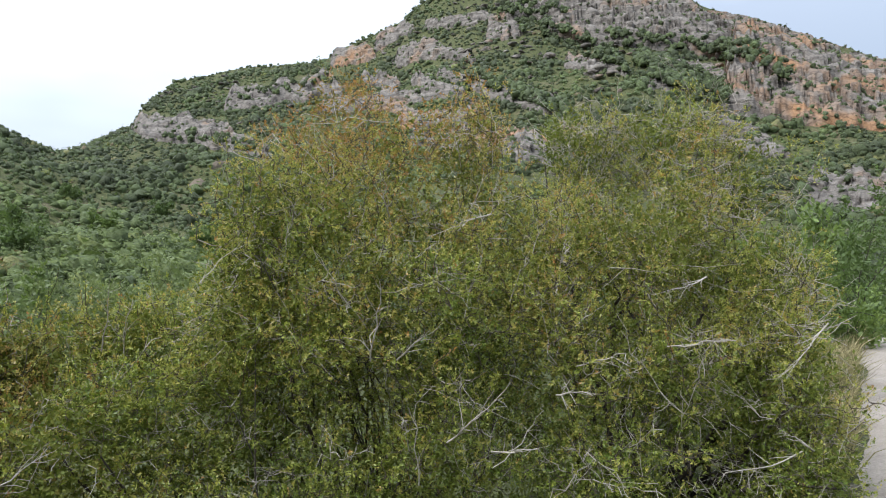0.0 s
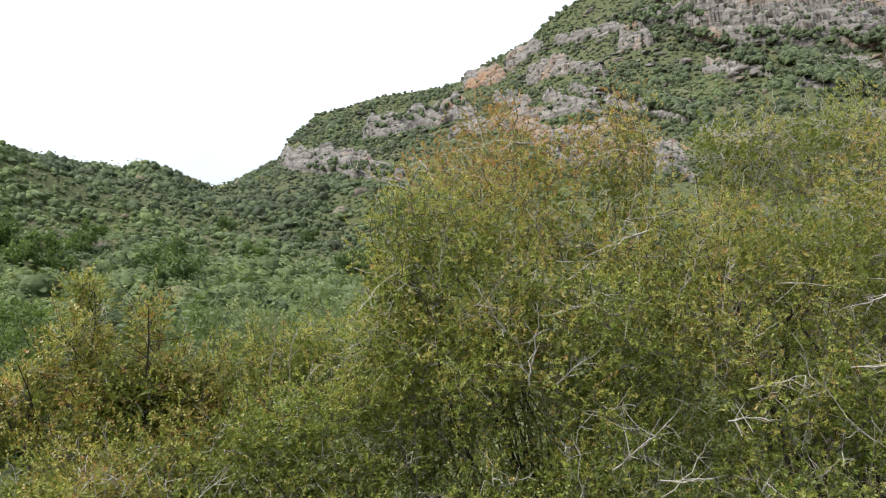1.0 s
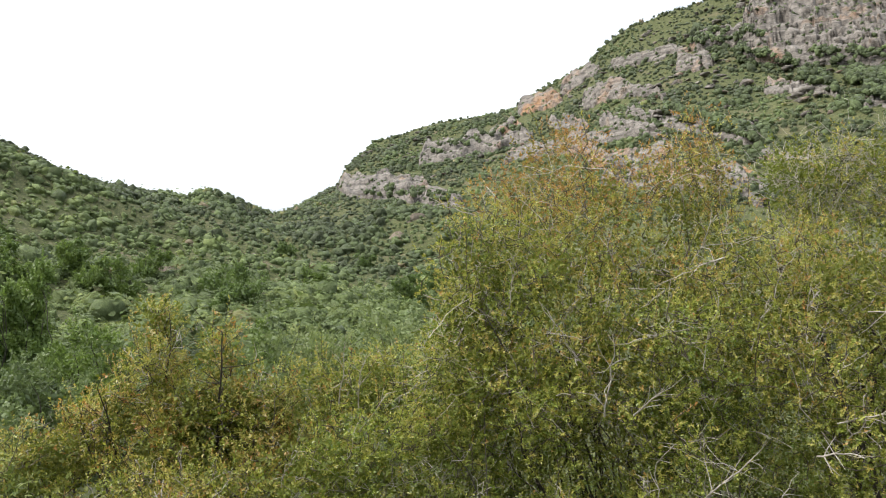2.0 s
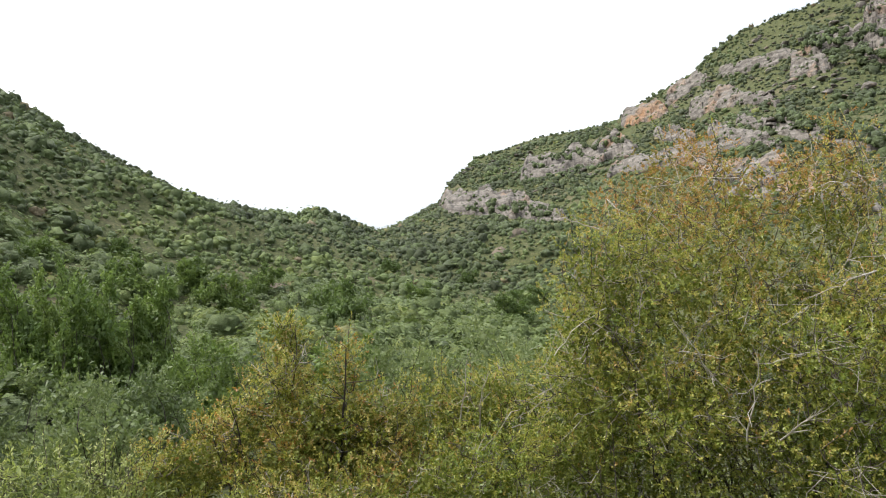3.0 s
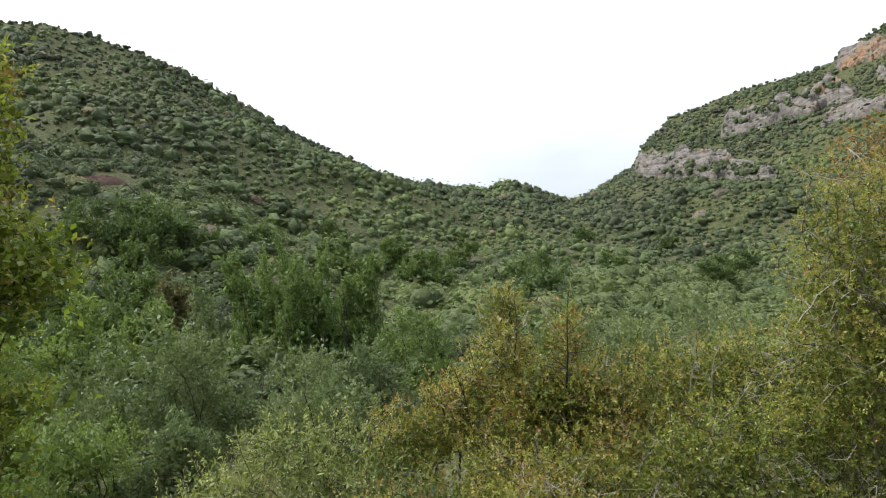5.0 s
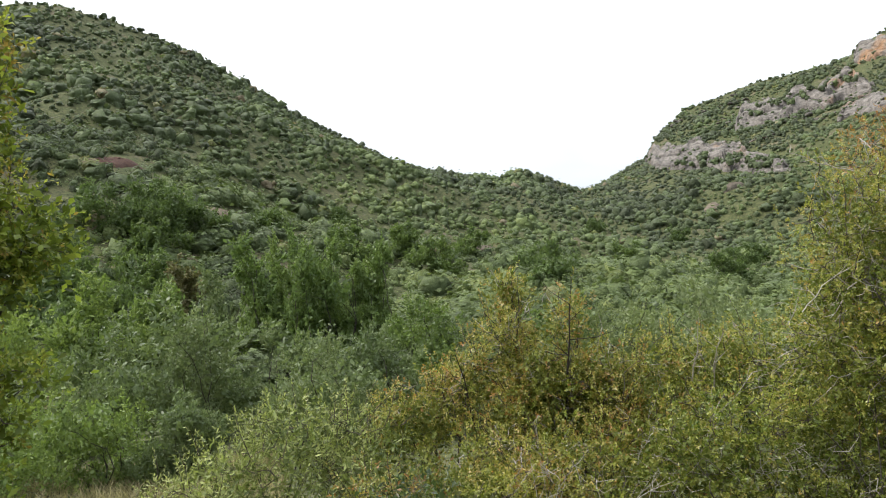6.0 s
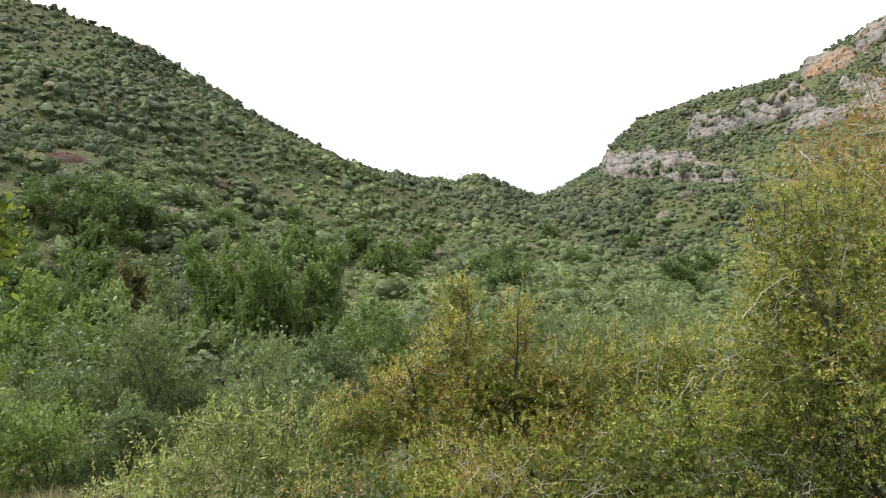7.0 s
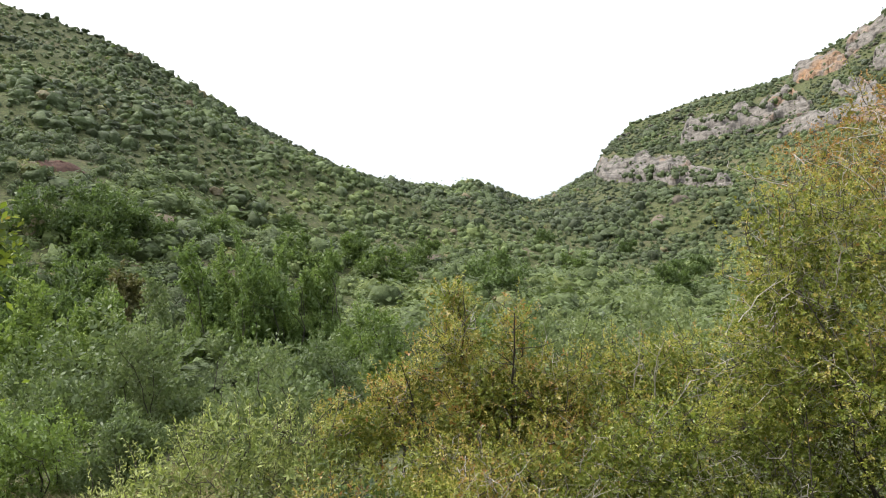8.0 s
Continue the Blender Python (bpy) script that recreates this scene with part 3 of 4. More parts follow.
def grow(name, label, category, base, lobes, tips, per_tip, leaf, spread, material, seed, stem=0.03, twig=0.003, tint=(0.5, 0.2), dead=0, brown=None,
         bark=None, group="", dead_len=0.45, inner=0.35, sprigs=3, flake=False, fresh=0.0, wands=0, lift=0.5):
    """A shrub or tree: trunk with its limbs, crown of leaves, and bare dead twigs. Lobes are given round the base."""
    gen = np.random.default_rng(seed)
    base = np.array(base, float)
    thing = new(name)
    thing.empty_display_size = 0.2
    thing.location = base
    zero = np.zeros(3)
    deep = int(tips * 0.25)
    tufts = lumpy(lobes, gen, 7 if flake else 9, 1.15 if flake else 1.0)
    shell, inside = lobe_points(tufts, tips - deep, gen, inner), lobe_points(lobes, deep, gen, core=True)
    pts, out, rad = (np.concatenate(c) for c in zip(shell, inside))
    pts[:, 2] = np.maximum(pts[:, 2], 0.06)
    stems, lines = skeleton_lines(zero, lobes, pts[:110] if flake else pts[:tips - deep], gen, stem, twig)
    for line in stems:
        v, f = rods([line], 6)
        mesh_object("stem", v, f, bark or BARK, thing)
    # slender shoots that stand out of the crown, leafy all along
    high = np.nonzero((rad[:tips - deep] > 0.8) & (out[:tips - deep, 2] > -0.1))[0]
    for k in gen.choice(high, wands) if wands else ():
        ln = gen.uniform(0.10, 0.34)
        go = unit(out[k] * 0.5 + gen.normal(size=3) * 0.3 + np.array([0, 0, 0.9]))
        fr = np.linspace(0, 1, 5)[:, None]
        lines.append((pts[k] + go * ln * fr + np.cumsum(gen.normal(size=(5, 3)) * 0.03 * ln, 0), np.linspace(1.2, 0.5, 5) * twig))
    shoots = np.array([l[0] for l in lines[len(lines) - wands:]]) if wands else np.zeros((0, 5, 3))
    v, f = rods(lines)
    tagged(mesh_object("twig", v, f, bark or (BARK if flake else TWIGWOOD), thing), kind="stuff")
    # every outer tip carries a few sprigs, every sprig a tuft of leaves round its end; inside the leaves are large and
    # few, their darker tint painting in the crown's shade
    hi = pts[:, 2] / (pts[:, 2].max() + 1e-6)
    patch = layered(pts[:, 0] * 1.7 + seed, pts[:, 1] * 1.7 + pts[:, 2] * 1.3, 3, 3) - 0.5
    # tone falls inward; fresh yellows top growth and paints shade into low leaves
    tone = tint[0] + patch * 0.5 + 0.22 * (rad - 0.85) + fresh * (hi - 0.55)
    if brown:
        tone = tone + brown[4] * np.exp(-((pts - np.array(brown[:3])) ** 2).sum(1) / brown[3] ** 2)
    if flake:
        wide, tall = (sum(l[k] for l in tufts) / len(tufts) for k in (3, 5))
        spot, face, _ = lobe_points(tufts, tips, gen, 0.75)
        v, f, mine, up = plumes(spot, face, lift, 1.7 * tall, 0.27 * wide, per_tip * sprigs, leaf[0], gen)
        t = tint[0] + 0.4 * (layered(spot[:, 0] * 0.9 + seed, spot[:, 1] * 0.9 + spot[:, 2] * 0.8, 3, 3) - 0.5) + gen.normal(size=tips) * tint[1] * 0.6
        mesh_object("crown", v, f, material, thing, tint=np.repeat(np.clip(t[mine] + 0.2 * (up - 0.5) + gen.normal(size=len(mine)) * 0.05, 0, 1), 4))
        # inner plumes get a darker tint, painting shade into the gaps
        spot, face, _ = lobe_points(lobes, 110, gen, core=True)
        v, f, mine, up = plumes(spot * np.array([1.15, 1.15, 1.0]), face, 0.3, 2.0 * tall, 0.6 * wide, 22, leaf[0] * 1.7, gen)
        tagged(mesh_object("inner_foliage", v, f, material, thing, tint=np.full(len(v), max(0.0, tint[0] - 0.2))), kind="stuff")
        return tagged(thing, label, category, group)
    outer = np.arange(tips - deep)
    shaded = np.arange(tips - deep, tips)
    vs, fs, ts, count = [], [], [], 0
    # the negative shift darkens the inner leaves' tint as painted shade
    for who, many, tuft, size, spot, shift in ((outer, sprigs, per_tip, leaf, spread, 0.0), (shaded, 4, 6, (leaf[0] * 1.75, leaf[1] * 1.85), spread * 1.2, -0.2)):
        own = np.repeat(who, many)
        way = unit(out[own] * 0.6 + gen.normal(size=(len(own), 3)) * 0.7 + np.array([0, 0, 0.45]))
        root = pts[own] + gen.normal(size=(len(own), 3)) * spot
        v, f, mine, up = sprays(root, way, size[0] * gen.uniform(1.6, 3.6, len(own)), tuft, size[0], size[1], gen)
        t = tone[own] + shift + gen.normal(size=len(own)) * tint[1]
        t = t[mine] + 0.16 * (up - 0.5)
        if who is shaded:
            tagged(mesh_object("inner_foliage", v, f, LEAF_SHADED if material is LEAF_OAK else material, thing, "leaves deep in the crown, coloured darker for shade", tint=np.repeat(np.clip(t, 0, 1), 4)), kind="stuff")
            continue
        vs.append(v), fs.append(f + count), ts.append(np.repeat(np.clip(t, 0, 1), 4))
        count += len(v)
    if wands:
        m = 22
        fr = np.tile(np.linspace(0.1, 1.0, m), wands)
        own = np.repeat(np.arange(wands), m)
        along = shoots[:, 4] - shoots[:, 0]
        p = shoots[own, 0] + along[own] * fr[:, None]
        v, f = leaves(p, unit(along)[own] * 0.7 + gen.normal(size=(len(own), 3)) * 0.7, leaf[0], leaf[1], gen)
        vs.append(v), fs.append(f + count)
        ts.append(np.repeat(np.clip(tint[0] + 0.12 + gen.normal(size=wands) * tint[1], 0, 1)[own], 4))
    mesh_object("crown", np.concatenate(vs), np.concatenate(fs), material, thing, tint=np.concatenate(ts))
    if dead:
        bare = []
        at_k = gen.choice(tips, dead)
        for k in at_k:
            d = unit(out[k] + gen.normal(size=3) * 0.55 + np.array([0, 0, 0.25]))
            ln = dead_len * gen.uniform(0.5, 1.5)
            m = 8
            fr = np.linspace(0, 1, m)[:, None]
            a = pts[k] - d * ln * 0.55
            line = a + d * ln * fr + np.cumsum(gen.normal(size=(m, 3)) * 0.032 * ln, 0)
            w0 = gen.uniform(0.002, 0.0045)
            bare.append((line, w0 * (1 - 0.6 * fr[:, 0])))
            for _ in range(gen.integers(3, 9)):
                j = gen.integers(1, m)
                dd = unit(d + gen.normal(size=3) * 0.8)
                l2 = ln * gen.uniform(0.15, 0.4)
                q = np.array([line[j], line[j] + dd * l2 * 0.5 + gen.normal(size=3) * 0.16 * l2, line[j] + dd * l2])
                bare.append((q, np.array([w0 * 0.7, w0 * 0.55, w0 * 0.35])))
        v, f = rods(bare)
        tagged(mesh_object("dead_twig", v, f, DEADWOOD, thing, "bare silvery grey dead twigs"), kind="stuff")
    return tagged(thing, label, category, group)


# ---- the scrub beside the track ----


def beside(bearing, distance, sink=0.0):
    x, y = at(bearing, distance)
    return x, y, float(ground_z(x, y)) - sink


def lobe(base, bearing, angle, distance, rx, ry, rz):
    """A lobe centred where the eye sees it, given round the base."""
    x, y = at(bearing, distance)
    return (x - base[0], y - base[1], EYE + distance * math.tan(radians(angle)) - base[2], rx, ry, rz)


OAK, OAK_GROUP = "oak shrub", "evergreen oak scrub beside the track"


def oak(seed, label, base_at, lobes, tips, **more):
    base = beside(*base_at)
    if "brown_at" in more:
        more["brown"] = (*lobe(base, *more.pop("brown_at"), 0, 0, 0)[:3], 0.70, more.pop("brown_by", 0.7))
    settings = dict(per_tip=8, sprigs=4, leaf=(0.0262, 0.0122), spread=0.05, dead=tips // 25, tint=(0.37, 0.13), fresh=0.3, group=OAK_GROUP)
    settings.update(more)
    settings.setdefault("material", LEAF_OAK)
    return grow("oak_shrub", label, OAK, base, [lobe(base, *l) for l in lobes], tips, seed=seed, **settings)


tall_oak = oak(11, "tall green evergreen oak shrub with browned top beside the track", (4, 5.9),
    [(8, 9.0, 6.3, 0.55, 0.6, 0.6), (-1, 7.5, 6.0, 0.5, 0.6, 0.6), (4, 2, 5.8, 0.85, 0.8, 0.7), (11, -1, 5.7, 0.7, 0.8, 0.8), (13, 0.5, 5.8, 0.5, 0.6, 0.5), (10.5, 5.5, 6.0, 0.45, 0.5, 0.45), (2, -5, 5.2, 0.85, 0.8, 0.8), (-5, -3, 5.5, 0.7, 0.8, 0.8),
     (-4, -13, 5.2, 0.9, 0.8, 0.7), (8, -14, 5.2, 0.9, 0.8, 0.7), (13, -12, 5.6, 0.7, 0.8, 0.7), (1, -15.5, 4.75, 0.65, 0.45, 0.45), (-5, -19, 4.8, 0.6, 0.45, 0.4), (0, -0.5, 5.6, 0.7, 0.7, 0.6), (-4, 3, 5.9, 0.55, 0.6, 0.55), (9, -7, 5.5, 0.8, 0.8, 0.6), (-1, -9, 5.3, 0.8, 0.8, 0.6), (4, -20, 4.9, 0.9, 0.7, 0.5), (12, -20, 5.0, 0.8, 0.7, 0.5), (13.8, 3.4, 5.5, 0.36, 0.4, 0.36), (15.0, -1.6, 5.4, 0.38, 0.4, 0.38), (13.4, -5.5, 5.2, 0.46, 0.45, 0.42), (15.4, -8.5, 5.2, 0.42, 0.45, 0.4), (4.5, 7.2, 5.8, 0.5, 0.5, 0.5), (8.0, 1.6, 5.1, 0.45, 0.4, 0.42), (6.5, -3.2, 5.0, 0.5, 0.4, 0.42), (9.5, -6.2, 4.9, 0.45, 0.4, 0.4), (1.0, -8.0, 6.5, 1.1, 0.5, 0.8), (9.5, -8.5, 6.4, 1.0, 0.5, 0.8), (-6.5, -8.5, 6.5, 1.0, 0.5, 0.8)],
    6700, per_tip=10, leaf=(0.0222, 0.0108), dead=380, stem=0.011, fresh=0.5, tint=(0.55, 0.14), wands=160, brown_at=(7.0, 11.5, 6.3), brown_by=0.75)
dense_oak = oak(12, "dense evergreen oak shrub full of grey dead twigs", (-15, 5.9),
    [(-10, -1, 5.8, 0.7, 0.7, 0.75), (-16, 0.5, 5.9, 0.75, 0.8, 0.75), (-20.5, -3, 6.0, 0.6, 0.7, 0.7), (-13, -9, 5.3, 0.9, 0.8, 0.7), (-21, -10, 5.5, 0.7, 0.7, 0.6), (-12, -17, 5.1, 0.8, 0.7, 0.5), (-21, -18, 5.2, 0.7, 0.6, 0.5), (-22.6, -7, 5.9, 0.42, 0.6, 0.55), (-23.4, -14, 5.5, 0.36, 0.5, 0.5), (-24.0, -19, 5.2, 0.3, 0.4, 0.3), (-24.6, -12, 5.7, 0.26, 0.35, 0.4), (-24.0, -17, 5.4, 0.32, 0.4, 0.4), (-24.2, -22, 5.1, 0.32, 0.4, 0.35), (-25.6, -8.5, 5.5, 0.28, 0.35, 0.32), (-26.2, -14.5, 5.2, 0.26, 0.35, 0.3), (-26.0, -19.5, 5.0, 0.28, 0.35, 0.3), (-15.0, -7.0, 6.6, 1.2, 0.5, 0.8)],
    4600, per_tip=10, leaf=(0.0225, 0.011), dead=480, fresh=0.42, tint=(0.54, 0.14), wands=140)
large_oak = oak(13, "large olive-green evergreen oak shrub with bare branches showing", (-15, 9.0),
    [(-10, 7.5, 9.0, 0.8, 0.9, 0.75), (-16, 7.5, 9.2, 0.9, 0.9, 0.75), (-21, 5.0, 9.0, 0.7, 0.8, 0.75), (-14, 1, 8.8, 1.3, 1.0, 1.1), (-21, -3, 8.8, 0.9, 0.9, 0.9), (-24, -2, 9.0, 0.5, 0.6, 0.7)],
    1900, sprigs=3, leaf=(0.032, 0.0150), dead=420, dead_len=0.65, tint=(0.48, 0.13), wands=60)
oak(14, "low yellow-green evergreen oak shrub in the hedge below the track", (21, 6.0),
    [(16, -6, 6.0, 0.6, 0.7, 0.5), (21, -6.5, 6.3, 0.55, 0.7, 0.45), (26, -7.0, 6.2, 0.5, 0.7, 0.45), (30, -8, 6.1, 0.4, 0.6, 0.4), (18, -13, 5.4, 0.9, 0.8, 0.6), (26, -13, 5.2, 0.9, 0.8, 0.6), (22, -21, 5.0, 1.2, 0.8, 0.5)],
    2600, dead=110, stem=0.02, brown_at=(28.5, -7, 6.1), brown_by=0.28, tint=(0.42, 0.16), fresh=0.15, wands=120)
yellow_oak = oak(15, "straggly yellowing evergreen oak with dark stems showing through", (35, 6.2),
    [(36.0, -0.8, 6.2, 0.13, 0.16, 0.28), (36.6, -4.6, 6.2, 0.33, 0.35, 0.30), (32.3, -3.0, 6.0, 0.11, 0.14, 0.26), (32.3, -7.0, 6.0, 0.26, 0.3, 0.28), (39.5, -7.0, 6.1, 0.30, 0.35, 0.28), (43, -9.5, 6.0, 0.3, 0.4, 0.28), (34.4, -6.8, 5.9, 0.28, 0.35, 0.28), (30.4, -7.4, 5.9, 0.28, 0.35, 0.26), (35, -10, 5.9, 0.6, 0.6, 0.36), (33, -14, 5.4, 0.8, 0.7, 0.5), (40, -15, 5.2, 0.8, 0.7, 0.5), (37, -21, 4.9, 0.9, 0.7, 0.4)],
    3400, dead=150, dead_len=0.34, leaf=(0.0255, 0.012), tint=(0.62, 0.13), stem=0.017, fresh=0.15, wands=130)
oak(16, "young evergreen oak with fresh bright green leaves beside the track", (96, 3.9),
    [(71.6, 15.0, 4.6, 0.20, 0.3, 0.22), (71.2, 11, 4.5, 0.24, 0.35, 0.26), (71.2, 6.8, 4.5, 0.24, 0.35, 0.26), (67.8, 3.6, 4.4, 0.19, 0.25, 0.12), (71.0, 1.8, 4.5, 0.28, 0.35, 0.18), (68.9, -4.6, 4.4, 0.18, 0.25, 0.12),
     (72.6, -8, 4.4, 0.34, 0.35, 0.2), (70.6, -14, 4.2, 0.2, 0.3, 0.22), (76, 9, 4.6, 0.5, 0.5, 0.5), (77, -2, 4.4, 0.5, 0.5, 0.5), (77, -12, 4.3, 0.5, 0.5, 0.4)],
    1900, dead=0, tint=(0.66, 0.15), leaf=(0.034, 0.0165), stem=0.016, fresh=0.25, material=LEAF_FRESH, per_tip=8, wands=60)


def dead_branch(owner, b0, a0, b1, a1, distance, seed, wide=0.0055, material=None, forks=12, name="dead_branch", label="bare forked silvery dead branch", bend=0.05):
    """One bare, forked, silvery branch from one sight line to another."""
    gen = np.random.default_rng(seed)
    home = np.array(owner.location)
    ends = []
    for bg, el, d in ((b0, a0, distance + 0.15), (b1, a1, distance - 0.1)):
        x, y = at(bg, d)
        ends.append(np.array([x, y, EYE + d * math.tan(radians(el))]) - home)
    long = np.linalg.norm(ends[1] - ends[0])
    f = np.linspace(0, 1, 8)[:, None]
    line = ends[0] + (ends[1] - ends[0]) * f + np.cumsum(gen.normal(size=(8, 3)) * bend * long, 0) * f * (1.3 - f)
    thick = wide * (1 - 0.62 * f[:, 0])
    runs = [(line, thick)]
    for _ in range(forks):
        j = gen.integers(1, 8)
        way = unit(unit(ends[1] - ends[0]) + gen.normal(size=3) * 0.75)
        l2 = long * gen.uniform(0.15, 0.42)
        q = np.array([line[j], line[j] + way * l2 * 0.5 + gen.normal(size=3) * 0.05 * l2, line[j] + way * l2])
        runs.append((q, np.array([0.6, 0.45, 0.28]) * thick[j]))
    v, g = rods(runs, 5)
    mesh_object(name, v, g, material or DEADWOOD, owner, label)


for k, row in enumerate([(-18.4, 0.1, -19.9, 4.7, 7.0), (-25.1, -13.0, -20.5, -14.6, 5.0), (-26.7, -4.5, -23.4, -8.3, 5.2), (-16.3, -6.5, -20.8, -6.1, 4.9), (-9.9, -8.1, -13.5, -7.0, 4.7), (-0.3, -13.7, -4.5, -10.3, 4.2), (-3.6, -14.3, -7.4, -14.0, 4.2), (5.4, -7.8, 5.2, -2.4, 4.35), (-0.7, 1.4, -3.2, 6.4, 5.5), (4.0, 2.9, 4.0, 5.2, 4.9), (12.6, 8.9, 11.6, 7.3, 6.2), (3.5, -7.8, 1.6, -5.6, 4.3), (-8.4, -10.2, -10.9, -10.3, 4.4), (-19.0, -1.5, -16.3, -2.7, 5.0), (-25.8, -12.9, -24.1, -12.0, 4.9), (-3.6, 3.1, 0.2, 2.2, 5.0)]):
    dead_branch((large_oak if row[4] > 6.5 else dense_oak if row[0] < -8 else tall_oak), *row, seed=300 + k)

for k, row in enumerate([(32.4, -9.0, 32.0, -1.0, 5.75), (36.4, -9.0, 35.8, 0.5, 6.0), (38.5, -10.0, 40.0, -4.5, 5.9), (34.0, -12.0, 37.5, -6.0, 5.8)]):
    dead_branch(yellow_oak, *row, seed=340 + k, wide=0.011 if k == 0 else 0.007, material=BARK, forks=9, bend=0.022, name="bare_stem", label="dark leafless crooked oak stem")
for k, row in enumerate([(32.0, -15.5, 27.5, -13.0, 4.6), (24.0, -6.5, 23.5, -2.5, 5.6), (22.6, -7.0, 22.0, -3.0, 5.6), (39.0, -16.0, 34.0, -13.5, 4.7)]):
    dead_branch(yellow_oak, *row, seed=350 + k)
b5 = beside(51, 6.0)
grow("willow_shrub", "pale silvery green willow shrub on the bank", "willow shrub", b5,
     [lobe(b5, 51, -10, 5.8, 0.55, 0.5, 0.42), lobe(b5, 56, -12.5, 5.6, 0.5, 0.5, 0.35), lobe(b5, 46, -12, 5.7, 0.5, 0.5, 0.4), lobe(b5, 51, -17, 5.3, 0.9, 0.6, 0.5)],
     1000, 8, (0.034, 0.0105), 0.05, LEAF_WILLOW, 21, stem=0.02, tint=(0.52, 0.18), wands=170)

# ---- trees of the valley floor ----


def valley_tree(kind, label, bearing, distance, height, width, seed, material, tips=420, per_tip=6, slim=False, skirt=0.06, tint=(0.5, 0.18)):
    base = beside(bearing, distance)
    gen = np.random.default_rng(seed)
    lobes = []
    count = 8 if slim else 7
    for i in range(count):
        f = i / (count - 1)
        taper = (max(0.25, 1 - 1.0 * max(0.0, f - 0.3)) - 0.5 * max(0.0, 0.25 - f)) if slim else math.sqrt(max(0.12, 1 - (2 * f - 0.85) ** 2 * 0.8))
        off = 0.10 if slim else 0.24
        lobes.append((gen.normal() * width * off, gen.normal() * width * off, height * (skirt + (0.92 - skirt) * f),
                      width * 0.40 * taper, width * 0.40 * taper, height * 0.15 if slim else max(height * 0.22, width * 0.24)))
    lobes.append((0.0, 0.0, height * 0.12, width * 0.42, width * 0.42, height * 0.17))
    tint = (tint[0] + gen.normal() * 0.12, tint[1])
    tips = int(tips * (1.7 if distance < 28 else 1.2 if distance < 42 else 1.0))
    leaf = (min(0.26, max(0.06, 0.0034 * distance)), 0.0)
    group = kind.replace("_", " ") + "s of the valley"
    return grow(kind, label, "tree", base, lobes, tips, per_tip, leaf, 0.1, material, seed, stem=min(0.045, 0.0009 * distance), twig=0.006, tint=tint, inner=0.3, flake=True, group=group, lift=1.3 if slim else 0.6)


POPLARS = [(48.4, 52, 11.2, 4.2), (51.2, 54, 10.4, 4.8), (46.0, 53, 9.8, 4.6), (42.5, 56, 9.6, 4.4), (49.7, 57, 9.4, 4.8), (47.2, 56, 9.0, 4.8), (44.3, 55, 8.8, 4.4)]
for k, (bg, d, h, w) in enumerate(POPLARS):
    valley_tree("poplar_tree", "tall green poplar in a clump on the valley floor", bg, d, h, w, 100 + k, LEAF_POPLAR, 460, 9, slim=True, skirt=0.08, tint=(0.55, 0.14))
GREY = [(54.4, 40, 7.8, 3.4), (55.9, 36, 5.6, 5.4), (46.2, 30, 4.2, 4.4), (41.0, 31, 4.2, 4.2), (62.5, 35, 4.4, 5.0), (56.2, 25, 2.5, 2.6), (21.5, 26, 4.8, 4.4), (26.0, 25, 4.2, 4.0), (16.5, 28, 4.8, 4.2), (50.0, 36, 4.6, 4.2), (36.5, 32, 4.2, 4.4), (31.0, 30, 4.0, 4.0)]
for k, (bg, d, h, w) in enumerate(GREY):
    valley_tree("willow_tree", "rounded grey-green willow on the valley floor", bg, d, h, w, 140 + k, LEAF_GREY, 330, 8, slim=w < 3.5 and h > 6, tint=(0.85, 0.14) if bg < 28 else (0.5, 0.14))
GREEN = [(66.0, 75, 6.0, 6.5), (62.5, 80, 5.5, 6.5), (59.5, 84, 6.0, 7.0), (65.0, 95, 6.0, 7.0), (56.5, 78, 5.0, 6.0), (63.0, 66, 5.0, 5.5), (61.6, 26, 2.5, 3.8), (63.5, 52, 7.6, 5.0), (66.5, 30, 5.6, 4.6), (58.8, 60, 6.0, 5.5), (57.9, 63, 6.2, 5.0), (60.4, 57, 5.0, 4.6), (-25.6, 14.5, 2.4, 2.2), (-29.0, 32, 6.4, 4.8), (-33.0, 38, 7.4, 5.2), (-27.0, 44, 8.4, 5.4), (38.5, 48, 6.0, 5.0), (29.0, 52, 5.5, 5.0)]
for k, (bg, d, h, w) in enumerate(GREEN):
    valley_tree("broadleaf_tree", "dense fresh green broadleaf tree on lower ground", bg, d, h, w, 170 + k, LEAF_GREEN, 300, 8, tint=(0.75, 0.12) if d < 20 else (0.08, 0.1) if bg < 0 else (0.3, 0.14) if d > 60 else (0.5, 0.16) if d > 45 else (0.75, 0.16))

valley_tree("flowering_tree", "pale brownish olive tree with faded blossom in the valley", 56.4, 70, 6.6, 4.6, 196, LEAF_FADED, 260, 9, tint=(0.5, 0.16))

# ---- scrub on the hillsides ----


